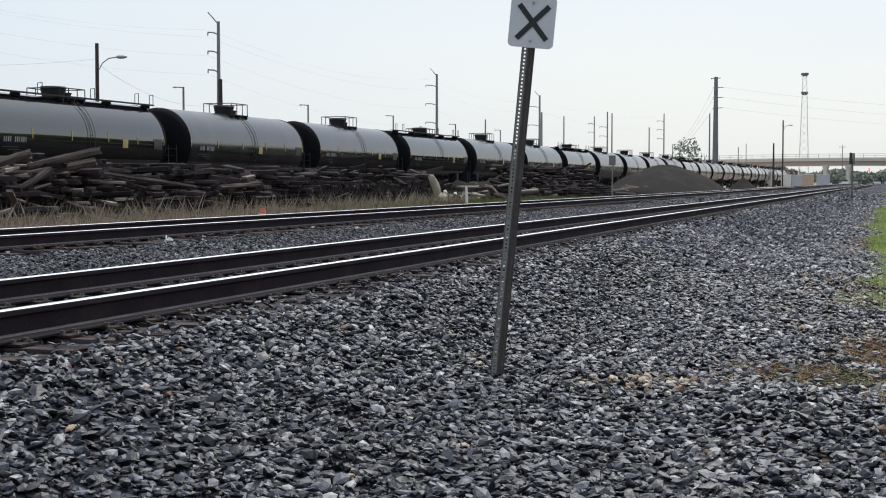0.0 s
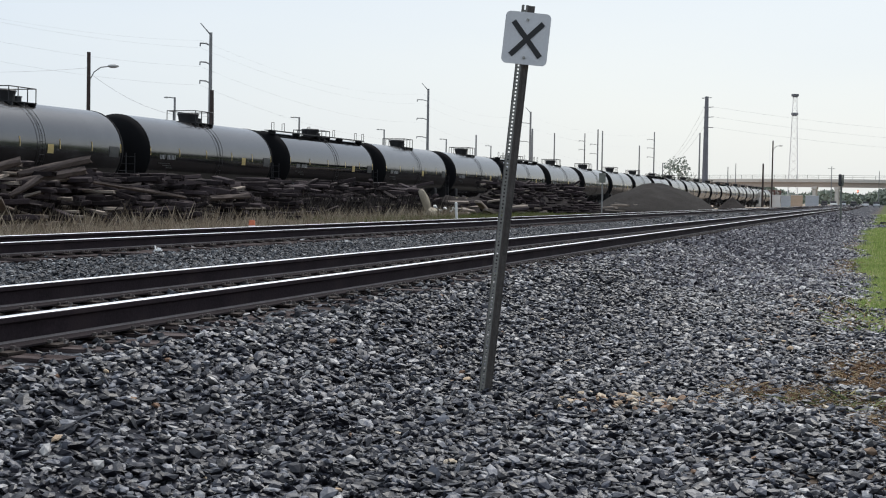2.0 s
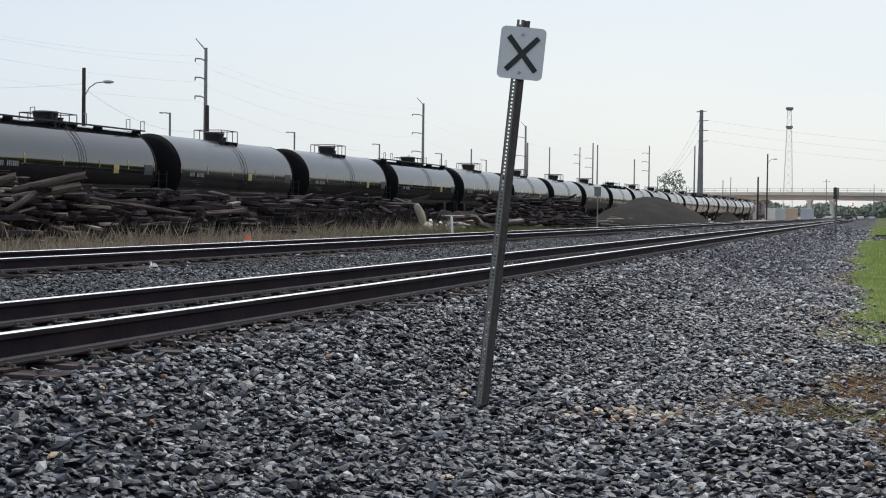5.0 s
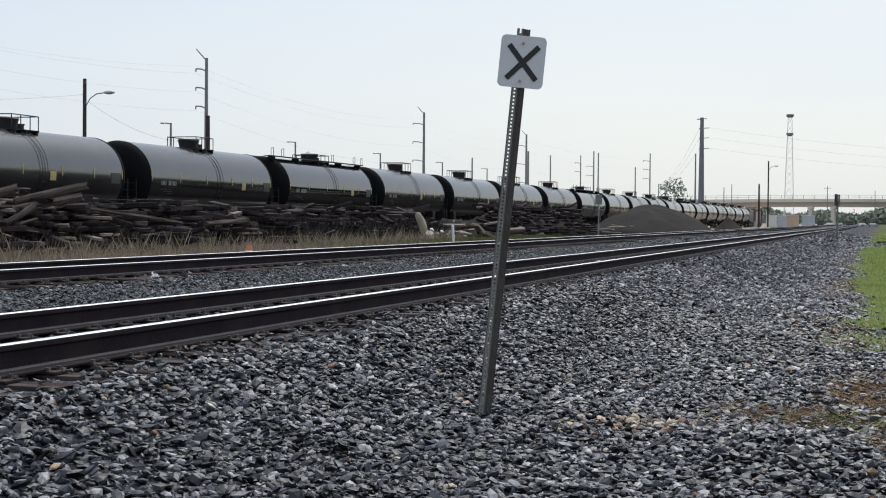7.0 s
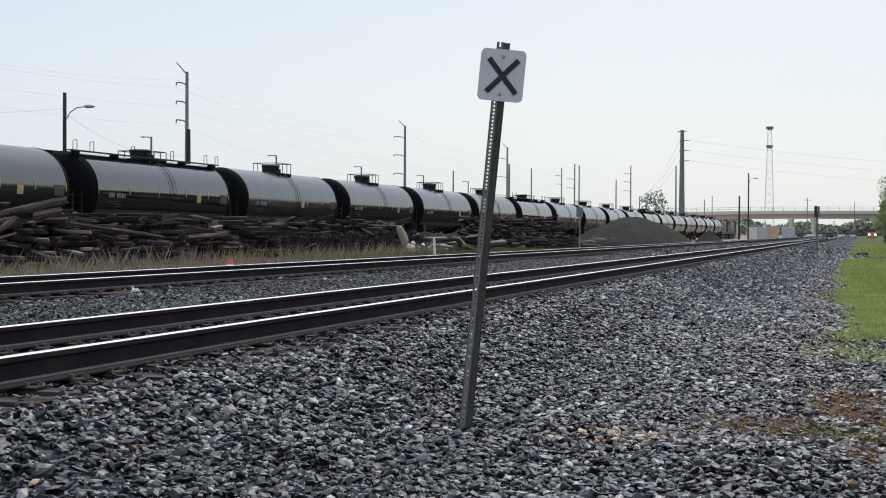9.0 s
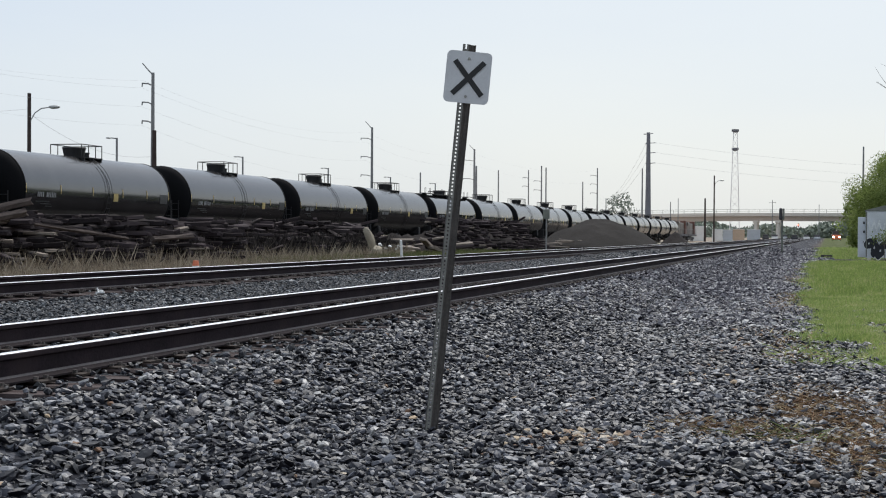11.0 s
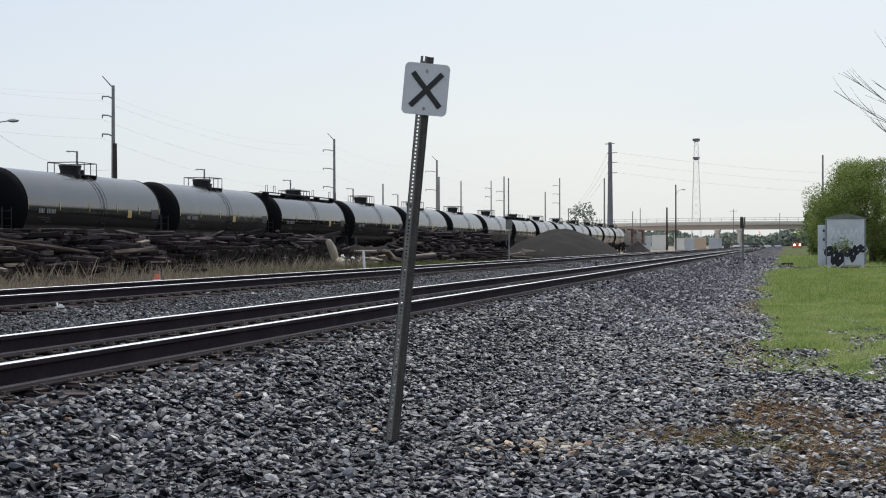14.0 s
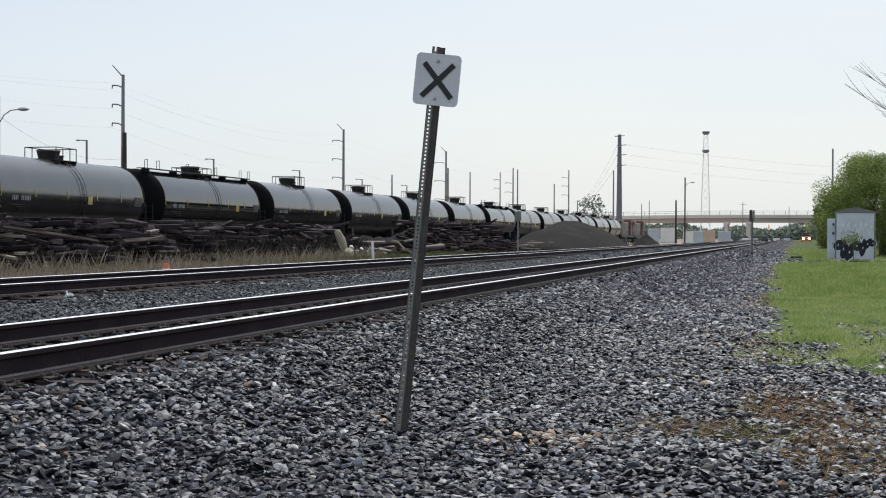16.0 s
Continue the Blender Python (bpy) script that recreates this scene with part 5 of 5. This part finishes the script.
                    t.matrix_basis = pose(-0.16 * k - 0.42 * row + rng.uniform(-0.22, 0.12), y - ym + rng.uniform(-0.4, 0.4), 0.1 + 0.178 * k + rng.uniform(-0.04, 0.06), tilt, rng.uniform(-9, 9), yaw) @ Matrix.Diagonal((rng.uniform(0.8, 1.1), rng.uniform(0.4, 1.0), rng.uniform(0.7, 1.1), 1))
            y += rng.uniform(0.7, 1.5)
    return root


tie_stack(26.5, 37.0, -21.8, 11, 0.42, "jumbled pile of dark old railway ties in dry weeds", 1, 0.4)
tie_stack(37.0, 52.0, -21.8, 10, 0.22, "long stack of dark old railway ties behind weeds", 2, 0.1)
tie_stack(52.0, 72.0, -22.5, 10, 0.35, "overgrown stack of rotten ties under dead brush", 3, 0.06)
tie_stack(91.0, 118.0, -23.2, 13, 0.12, "tall stack of dark old railway ties", 4, 0.05)


def stalks(name, n, xr, yr, hr, m, label, category, lean=0.25, width=0.012, zoff=0.0, surf=None, per=4, keep=None):
    """Tufts of thin upright stalks."""
    temps = []
    rng = np.random.RandomState(len(name) + n)
    for t in range(6):
        vs = []
        for i in range(per):
            a, b = rng.uniform(0, 6.28), rng.normal(0, 0.12, 2)
            tip = rng.normal(0, lean, 2)
            h = rng.uniform(0.6, 1.0)
            w = np.array([math.cos(a), math.sin(a)])
            vs += [(b[0] - w[0], b[1] - w[1], 0), (b[0] + w[0], b[1] + w[1], 0), (b[0] + tip[0] * 0.5 + w[0] * 0.7, b[1] + tip[1] * 0.5 + w[1] * 0.7, h * 0.6), (b[0] + tip[0], b[1] + tip[1], h)]
        vs = np.array(vs)
        vs = vs.reshape(per, 4, 3)
        base = vs.copy()
        for i in range(per):
            c = (base[i, 0, :2] + base[i, 1, :2]) / 2
            for j in (0, 1):
                vs[i, j, :2] = c + (base[i, j, :2] - c) * width
            d = base[i, 2, :2] - (base[i, 0, :2] + base[i, 1, :2]) / 2
            wv = (base[i, 1, :2] - base[i, 0, :2]) / 2
            vs[i, 2, :2] = base[i, 2, :2] - wv * 0.7 + wv * width * 0.7
        temps.append(vs.reshape(-1, 3))
    faces = np.array([[4 * i, 4 * i + 1, 4 * i + 2] for i in range(per)] + [[4 * i, 4 * i + 2, 4 * i + 3] for i in range(per)])
    x, y = np.random.uniform(*xr, n), np.random.uniform(*yr, n)
    if keep is not None:
        ok = np.random.uniform(0, 1, n) < keep(x, y)
        x, y = x[ok], y[ok]
        n = len(x)
    z = (surf(x, y) if surf else ground_z(x, y)) + zoff
    h = np.random.uniform(*hr, n) * np.random.uniform(0.7, 1.0, n)
    ob = scatter(name, np.array(temps), faces, np.column_stack([x, y, z]), np.column_stack([np.zeros((n, 2)), np.random.uniform(0, 6.28, n)]),
                 np.column_stack([np.ones(n), np.ones(n), h]), m)
    return tagged(ob, label, category, kind="stuff")


heap("earth_bank", -27.0, 96, 1.5, 60, 1.1, M["earth"], "low dark bank of scrap and soil before the train", "earth bank", 0.35, 12, 4.0)
stalks("dry_weeds", 15000, (-21.3, -16.2), (22, 58), (0.2, 0.7), M["straw"], "tall dry straw-coloured weeds along the tracks", "weeds", 0.1, 0.0042,
       keep=lambda x, y: 0.6 + 0.55 * np.sin(x * 2.1 + y * 0.9) * np.sin(y * 1.7 - x))
stalks("dry_weeds", 1500, (-22.2, -20.6), (24, 72), (0.4, 1.15), M["straw"], "tall dry straw-coloured weeds against the ties", "weeds", 0.14, 0.004)
stalks("green_weeds", 8000, (-22.0, -15.6), (48, 88), (0.2, 0.55), M["weed_green"], "rough green and straw weeds along the tracks", "weeds", 0.2, 0.011)
stalks("dead_brush", 5500, (-26.0, -22.6), (49, 74), (0.5, 1.7), M["brush"], "dark dead brush over the earth bank", "brush", 0.35, 0.009, 0.1)
stalks("dead_brush", 4500, (-26.0, -22.6), (28, 50), (0.5, 1.6), M["brush"], "dark dead brush among the stacked ties", "brush", 0.35, 0.008, 0.1)


def rock(x, y, sx, sy, sz, m, name, label, rot=(0, 0, 0), lift=0.4, seed=1):
    bm = bmesh.new()
    bmesh.ops.create_icosphere(bm, subdivisions=3, radius=0.5)
    rng = np.random.RandomState(seed)
    planes = [(rng.normal(size=3), rng.uniform(0.26, 0.4)) for _ in range(9)]
    for v in bm.verts:
        for d, h in planes:
            d = d / np.linalg.norm(d)
            over = float(np.dot(d, v.co) - h)
            if over > 0:
                v.co -= Vector(d) * over
        v.co *= 1 + 0.06 * noise.noise(v.co * 5)
        v.co = Vector((v.co.x * sx, v.co.y * sy, v.co.z * sz))
    ob = part(name, bm, m)
    ob.matrix_basis = pose(x, y, float(ground_z(x, y)) + sz * lift, *rot)
    return tagged(ob, label, "boulder")


rock(-22.0, 67.7, 0.62, 0.4, 1.35, M["boulder"], "boulder", "pale limestone slab leaning on a block in the weeds", (4, -24, 12), 0.72, 7)
rock(-21.55, 67.2, 1.05, 0.9, 0.8, M["boulder"], "boulder", "pale limestone block lying in the weeds", (0, 8, 60), 0.45, 3)
for i, (dx, dy, sz) in enumerate(((0, 0, 0.3), (0.3, 0.7, 0.22), (0.5, 1.3, 0.26), (0.9, 1.8, 0.2), (1.1, 2.5, 0.18), (0.2, 3.0, 0.24))):
    rock(-22.1 + 0.3 * dx, 69.6 + dy, sz, sz * 0.9, sz * 0.6, M["white_paint"], "scrap", "crumpled white scrap lying on the dark debris", (10 * i, 20 - 9 * i, 50 * i), 4.0, 20 + i)


def plank(x, y, z, m, rot, sc=1.0, label="pale weathered plank lying on the debris", name="plank"):
    t = new(name, m)
    t.matrix_basis = pose(x, y, z, *rot) @ Matrix.Diagonal((sc, sc, sc, 1))
    return tagged(t, label, "plank", "debris planks")


prng = random.Random(8)
for i in range(28):
    plank(-22.8 + prng.uniform(-1.4, 1.0), 74 + i * 0.62, 0.35 + prng.uniform(0, 0.65), PALE[i % 5] if i % 3 else OLD[i % 8], (prng.uniform(-12, 12), prng.uniform(-20, 20), prng.uniform(-70, 70)), 1.2,
          "pale weathered plank lying on the debris" if i % 3 else "dark broken tie lying on the debris")
for k, (dx, dy, dz, yaw, tilt) in enumerate(((0, 76.2, 0.75, 6, -9), (0.25, 77.4, 0.42, 2, -6), (0.1, 79.5, 0.3, -8, -3))):
    plank(-21.4 + dx, dy, dz, PALE[k], (tilt, 4, yaw), 1.7, "long pale plank sloping down the debris")


TIMBERS = ((-22.3, 34.9, 1.95, 2.0, 0.24, (14, 0, -52)), (-22.2, 34.6, 1.68, 1.9, 0.22, (12, 0, -50)), (-22.2, 32.0, 1.85, 1.3, 0.22, (18, 0, -50)), (-21.8, 32.7, 1.35, 0.9, 0.18, (30, 0, -40)),
           (-21.7, 38.6, 1.35, 3.4, 0.1, (-7, 0, -25)), (-21.6, 44.6, 1.15, 1.9, 0.17, (3, 0, -20)))


def timber(x, y, z, length, size, rot, label):
    """A thick squared log with worn corners and a split end."""
    rng = random.Random(int(y * 10 + length * 7))
    bm = bmesh.new()
    prof = [(size * math.cos(a) * (0.5 + 0.06 * math.cos(4 * a)), size * math.sin(a) * 0.5) for a in (2 * math.pi * i / 10 for i in range(10))]
    extrude_profile(bm, prof, -length / 2, length / 2, 4)
    for v in bm.verts:
        v.co += Vector((rng.uniform(-0.02, 0.02), rng.uniform(-0.05, 0.05), rng.uniform(-0.02, 0.02)))
    t = part("timber", bm, M["timber"])
    t.matrix_basis = pose(x, y, z, *rot)
    return tagged(t, label, "timber", "loose timbers")


for q in TIMBERS:
    timber(*q, "thick weathered timber lying on the pile of ties")
heap("rubble_mound", -24.6, 82, 2.2, 9.5, 0.85, M["earth"], "dark rubble heap with broken planks on it", "heap", 0.8, 9, 2.0)
for i in range(8):
    plank(-22.0 + prng.uniform(-0.6, 0.4), 119 + i * 1.2, 0.3 + prng.uniform(0, 0.6), PALE[i % 5], (prng.uniform(-8, 8), prng.uniform(-20, 20), prng.uniform(-40, 40)), 1.2)


# ---- small things along the tracks ----
def traffic_cone(x, y):
    z = float(ground_z(x, y))
    z -= 0.1
    root = tagged(empty("traffic_cone", x, y, z), "small orange traffic cone with white collar in weeds", "traffic cone")
    bm = bmesh.new()
    box(bm, 0.4, 0.4, 0.04, at(0, 0, 0.02), bevel=0.01)
    part("base", bm, M["rubber"], root)
    for name, z0, z1, m in (("lower_cone", 0.04, 0.36, "cone"), ("collar", 0.36, 0.52, "white_paint"), ("tip", 0.52, 0.66, "cone")):
        bm = bmesh.new()
        tube(bm, (0, 0, z0), (0, 0, z1), 0.17 - 0.15 * z0, 0.17 - 0.15 * z1, seg=16)
        part(name, bm, M[m], root)


traffic_cone(-16.1, 34.6)


def marker_post(x, y, h, tilt):
    root = tagged(empty("marker_post", x, y, float(ground_z(x, y))), "short white plastic marker post in the weeds", "marker post")
    root.matrix_basis = pose(x, y, float(ground_z(x, y)), 0, tilt, 0)
    bm = bmesh.new()
    tube(bm, (0, 0, -0.2), (0, 0, h), 0.055, seg=10)
    bmesh.ops.create_uvsphere(bm, u_segments=10, v_segments=5, radius=0.055, matrix=at(0, 0, h))
    part("post", bm, M["white_paint"], root)


marker_post(-16.9, 56.2, 1.0, -3)


def plate_post(x, y, h):
    root = tagged(empty("trackside_post", x, y, float(ground_z(x, y))), "thin steel trackside post with small grey plate", "post")
    bm = bmesh.new()
    box(bm, 0.08, 0.05, h + 0.3, at(0, 0, h / 2 - 0.15))
    part("post", bm, M["pole_grey"], root)
    bm = bmesh.new()
    box(bm, 0.42, 0.02, 0.6, at(0, -0.04, h - 0.32), bevel=0.005)
    part("plate", bm, M["galv"], root)


plate_post(-17.0, 88.0, 2.9)


def white_wedge(x, y, z):
    bm = bmesh.new()
    box(bm, 0.16, 0.12, 0.03, at(0, 0, 0.015))
    box(bm, 0.02, 0.1, 0.1, at(-0.05, 0, 0.06, 0, -12, 0))
    box(bm, 0.08, 0.02, 0.06, at(0.02, 0, 0.04, 0, 10, 20))
    ob = part("rail_tag", bm, M["white_paint"])
    ob.matrix_basis = pose(x, y, z, 0, 0, 20) @ Matrix.Diagonal((0.75, 0.75, 0.75, 1))
    tagged(ob, "small bent white tag lying beside the rail", "tag")


white_wedge(-10.55, 19.3, 0.42)
bm = bmesh.new()
box(bm, 0.7, 0.35, 0.2, None, bevel=0.04)
ob = part("rubber_block", bm, M["rubber"])
ob.matrix_basis = pose(*spot(0.0, 91), 0.09)
tagged(ob, "black rubber block lying on the gravel", "block")


# ---- lawn and weeds on the near side ----
def lawn_edge(y):
    return np.interp(y, (15.5, 20.8, 25.0, 32.0, 48.0, 73.0), (-0.2, -0.4, -0.58, -0.72, -0.85, -1.0))


def lawn_cover(x, y):
    """How thickly the grass grows: ragged at its edge and its near end, with thin and bare patches."""
    lo = lawn_edge(y) + 0.28 * np.sin(y * 0.9) * np.sin(y * 0.37 + 1) + 0.1 * np.sin(y * 3.7)
    inside = np.clip((x - lo + 0.15) / 0.7, 0, 1)
    front = np.clip((y - 15.3 - 1.2 * np.sin(x * 3.3 + 0.9) ** 2) / 1.8, 0, 1)
    gap = 1 - 0.97 * np.exp(-((x - 0.25) / 0.45) ** 2 - ((y - 18.3) / 0.8) ** 2) - 0.7 * np.exp(-((x - 1.0) / 0.3) ** 2 - ((y - 20.6) / 1.2) ** 2)
    thick = 0.72 + 0.35 * np.sin(x * 2.3 + y * 0.8) * np.sin(y * 0.55 - x) + 0.3 * np.sin(x * 5.1 - y * 1.3) * np.sin(y * 1.9 + x * 3)
    thick = np.where(y > 26, 0.35 + 0.6 * thick, thick)
    return np.clip(inside * front * gap * thick, 0, 1) * ~((y > 78) & (y < 88))


def lawn():
    parts_n = ((42000, 15.2, 34, 0.03, 0.13, 0.006), (42000, 34, 84, 0.06, 0.2, 0.011), (9000, 84, 170, 0.1, 0.25, 0.03))
    for n, y0, y1, h0, h1, w in parts_n:
        u = np.random.uniform(0, 1, n)
        y = y0 + (y1 - y0) * u
        lo = lawn_edge(y) + 0.5 * np.sin(y * 0.9) * np.sin(y * 0.37 + 1)
        x = lo - 0.25 + np.random.uniform(0, 1, n) * (y * 0.078 + 1.45 - lo)
        bare = np.random.uniform(0, 1, n) > lawn_cover(x, y)
        x, y = x[~bare], y[~bare]
        n2 = len(x)
        temps = []
        rng = np.random.RandomState(int(y0))
        for t in range(5):
            vs = []
            for i in range(5):
                b = rng.normal(0, 0.05 + w, 2)
                a = rng.uniform(0, 6.28)
                tip = rng.normal(0, 0.05 + w, 2)
                vs += [(b[0] - w * math.cos(a), b[1] - w * math.sin(a), -0.05), (b[0] + w * math.cos(a), b[1] + w * math.sin(a), -0.05), (b[0] + tip[0], b[1] + tip[1], rng.uniform(0.6, 1.0))]
            temps.append(vs)
        faces = np.array([[3 * i, 3 * i + 1, 3 * i + 2] for i in range(5)])
        h = np.random.uniform(h0, h1, n2) * (0.45 + 0.8 * lawn_cover(x, y))
        ob = scatter("grass", np.array(temps), faces, np.column_stack([x, y, ground_z(x, y)]), np.column_stack([np.zeros((n2, 2)), np.random.uniform(0, 6.28, n2)]),
                     np.column_stack([np.ones(n2), np.ones(n2), h]), M["grass"])
        tagged(ob, "short bright green grass with bare patches", "grass", kind="stuff")


lawn()


def patches(*spots):
    """The density of something that grows in oval patches (x, y, half width, half length, amount)."""
    def density(x, y):
        ragged = 0.75 + 0.5 * np.sin(x * 7 + y * 2.3) * np.sin(y * 3.1 - x * 4)
        return sum(a * np.exp(-((x - cx) / rx) ** 2 - ((y - cy) / ry) ** 2) for cx, cy, rx, ry, a in spots) * ragged
    return density


RUSTY = patches((-0.08, 11.7, 0.26, 1.0, 1.0), (-0.68, 10.1, 0.3, 0.42, 0.8), (0.5, 9.1, 0.26, 0.4, 0.7), (0.15, 9.4, 0.4, 0.8, 0.45), (0.45, 11.0, 0.35, 0.8, 0.5))
stalks("rusty_weeds", 16000, (-1.3, 1.1), (7.8, 14.5), (0.035, 0.08), M["rust_weed"], "low rusty brown weeds creeping over the gravel", "weeds", 0.1, 0.005, keep=RUSTY)
stalks("rusty_weeds", 5200, (-1.9, 0.2), (16, 60), (0.05, 0.12), M["rust_weed"], "low brown weeds along the edge of the grass", "weeds", 0.1, 0.009,
       keep=lambda x, y: 0.8 * np.exp(-((x - lawn_edge(y) + 0.12) / 0.3) ** 2) * (0.45 + 0.55 * np.sin(y * 0.42 + 1.2)))
stalks("green_sprigs", 45, (-0.45, -0.25), (9.6, 10.2), (0.04, 0.11), M["weed_green"], "small green sprigs among the stones", "weeds", 0.12, 0.008)
stalks("green_sprigs", 25, (0.45, 0.62), (8.8, 9.3), (0.04, 0.09), M["weed_green"], "small green sprigs among the stones", "weeds", 0.12, 0.008)
stalks("green_sprigs", 1500, (-0.7, 1.3), (14.6, 18.5), (0.04, 0.12), M["grass"], "green sprigs at the ragged end of the grass", "weeds", 0.12, 0.008,
       keep=patches((-0.05, 15.9, 0.25, 0.35, 1.0), (0.95, 15.6, 0.3, 0.6, 1.0), (-0.3, 16.8, 0.2, 0.8, 0.7), (0.5, 16.7, 0.5, 0.4, 0.5)))
stalks("straw_litter", 1100, (-1.0, 1.1), (7.6, 13.0), (0.01, 0.03), M["straw"], "dry straw stems lying over the gravel", "weeds", 0.3, 0.003,
       keep=patches((0.3, 9.5, 0.6, 1.6, 0.7), (-0.5, 10.0, 0.5, 0.8, 0.4)))


# ---- ballast stones ----
def in_view(x, y):
    return (x > -y * 0.73 - 0.4) & (x < y * 0.085 + 0.5)


def stones(name, n, xr, yr, size, subdiv, keep=None, mat_=None, flat=0.55, sink=0.25, label="loose grey crushed ballast stones"):
    x, y = np.random.uniform(*xr, n), np.random.uniform(*yr, n)
    ok = in_view(x, y)
    if keep is not None:
        ok &= keep(x, y)
    x, y = x[ok], y[ok]
    k = len(x)
    v, f = stone_templates(14, subdiv) if subdiv else (OCTA, OCTF)
    s = size * np.minimum(np.random.lognormal(0, 0.28, k), 1.6)
    sc = np.column_stack([s * np.random.uniform(0.95, 1.75, k), s * np.random.uniform(0.75, 1.15, k), s * np.random.uniform(flat * 0.7, flat * 1.5, k)])
    z = ground_z(x, y) + s * np.random.uniform(-sink, 0.5, k)
    rot = np.column_stack([np.random.normal(0, 0.34, (k, 2)), np.random.uniform(0, 6.28, k)])
    ob = scatter(name, v, f, np.column_stack([x, y, z]), rot, sc, mat_ or M["stone"], ground)
    return tagged(ob, label, kind="stuff")


OCTF = np.array([[0, 2, 4], [2, 1, 4], [1, 3, 4], [3, 0, 4], [2, 0, 5], [1, 2, 5], [3, 1, 5], [0, 3, 5]])
OCTA = np.array([np.array([(0.5, 0, 0), (-0.5, 0, 0), (0, 0.5, 0), (0, -0.5, 0), (0, 0, 0.5), (0, 0, -0.5)]) * np.random.uniform(0.75, 1.25, (6, 1)) + np.random.normal(0, 0.1, (6, 3)) for _ in range(10)])


def off_ties(x, y):
    return (np.abs(x - T1) > 1.25) | (np.abs(((y - 2.0) / 0.495) % 1 - 0.5) < 0.3)


def off_soil(x, y):
    return np.random.uniform(0, 1, len(x)) > 0.55 * RUSTY(x, y)


def off_lawn(x, y):
    return (np.random.uniform(0, 1, len(x)) > np.minimum(1.0, 1.5 * lawn_cover(x, y))) & off_soil(x, y)


PALE_WAY = patches((-1.5, 17.3, 0.35, 0.9, 1.0), (-0.9, 16.5, 0.4, 1.2, 0.6), (-0.7, 13.2, 0.35, 1.6, 0.45), (-1.2, 24, 0.35, 4, 0.6), (-1.0, 12, 0.4, 1.0, 0.25))
stones("ballast_stones", 44000, (-4.3, 1.3), (4.3, 13.5), 0.050, 1, off_soil, flat=0.48)
stones("ballast_stones", 62000, (-4.3, 1.6), (13.5, 31), 0.052, 1, off_lawn, flat=0.48)
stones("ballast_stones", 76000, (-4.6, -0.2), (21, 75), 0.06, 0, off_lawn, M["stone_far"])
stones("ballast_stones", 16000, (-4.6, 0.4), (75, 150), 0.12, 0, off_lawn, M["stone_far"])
stones("ballast_stones", 100000, (-10.45, -6.9), (8, 60), 0.041, 0, off_ties, M["stone_between"])
stones("ballast_stones", 16000, (-10.45, -6.9), (60, 130), 0.1, 0, None, M["stone_between"])
stones("ballast_stones", 20000, (-6.9, -4.3), (5.5, 34), 0.05, 0, off_ties, M["stone_between"], sink=0.6)
stones("ballast_stones", 14000, (-13.4, -10.4), (14, 50), 0.055, 0, lambda x, y: np.abs(((y - 2.0) / 0.495) % 1 - 0.5) < 0.3, M["stone_between"], sink=0.6)
stones("clean_stones", 2600, (-1.7, 0.4), (6.6, 10.2), 0.055, 1, lambda x, y: np.random.uniform(0, 1, len(x)) < patches((-0.65, 8.35, 0.45, 0.7, 1.0))(x, y), M["stone_clean"], flat=0.5, sink=-0.1, label="clean dark stones heaped on the gravel")
stones("clean_stones", 3000, (-0.1, 1.5), (12.8, 15.4), 0.05, 1, lambda x, y: np.random.uniform(0, 1, len(x)) < patches((0.7, 14.0, 0.45, 0.5, 1.2))(x, y), M["stone_clean"], flat=0.5, sink=-0.1, label="clean dark stones spilled before the grass")
stones("tan_stones", 620, (-2.1, -1.0), (8.7, 9.9), 0.05, 1, lambda x, y: np.random.uniform(0, 1, len(x)) < np.exp(-((x + 1.65) / 0.4) ** 2 - ((y - 9.35) / 0.4) ** 2), M["tan_stone"], label="rust-stained tan stones beside the sign post")
stones("tan_stones", 420, (-1.3, -0.1), (13, 21), 0.045, 1, None, M["tan_stone"], label="pale tan stones scattered along the grass")
stones("pale_stones", 22000, (-2.4, 0.2), (10.5, 30), 0.036, 1, lambda x, y: np.random.uniform(0, 1, len(x)) < PALE_WAY(x, y), M["pale_stone"], label="pale pinkish stones in the worn gravel", sink=0.0)
stones("ballast_stones", 350, (-4.75, -4.1), (5, 22), 0.045, 1, sink=-0.9, label="stones lying on the tie ends")
stones("tan_stones", 220, (-4.2, 1.0), (5.2, 14), 0.045, 1, None, M["tan_stone"], label="odd tan stones among the grey ballast")


def loose_stones():
    """The nearest larger stones, each one its own piece."""
    temps, faces = stone_templates(10, 1)
    meshes = []
    for v in temps:
        me = bpy.data.meshes.new("stone")
        me.from_pydata(v.tolist(), [], faces.tolist())
        me.materials.append(M["stone_piece"])
        meshes.append(me)
    rng = random.Random(21)
    for i in range(300):
        y = rng.uniform(5.6, 9.5)
        x = rng.uniform(-y * 0.55, y * 0.06)
        s = rng.uniform(0.045, 0.07)
        ob = new("stone", rng.choice(meshes))
        ob.parent = ground
        ob.matrix_basis = pose(x, y, float(ground_z(x, y)) + s * 0.22, rng.gauss(0, 18), rng.gauss(0, 18), rng.uniform(0, 360)) @ Matrix.Diagonal((s * rng.uniform(1, 1.5), s, s * rng.uniform(0.45, 0.7), 1))


loose_stones()


def motions():
    for ob, y in TRAIN:
        walk(ob, [(t, car_pose(y - SPEED * t)) for t in (0.0, 4.0, 8.0, 12.0, 16.0)])


motions()
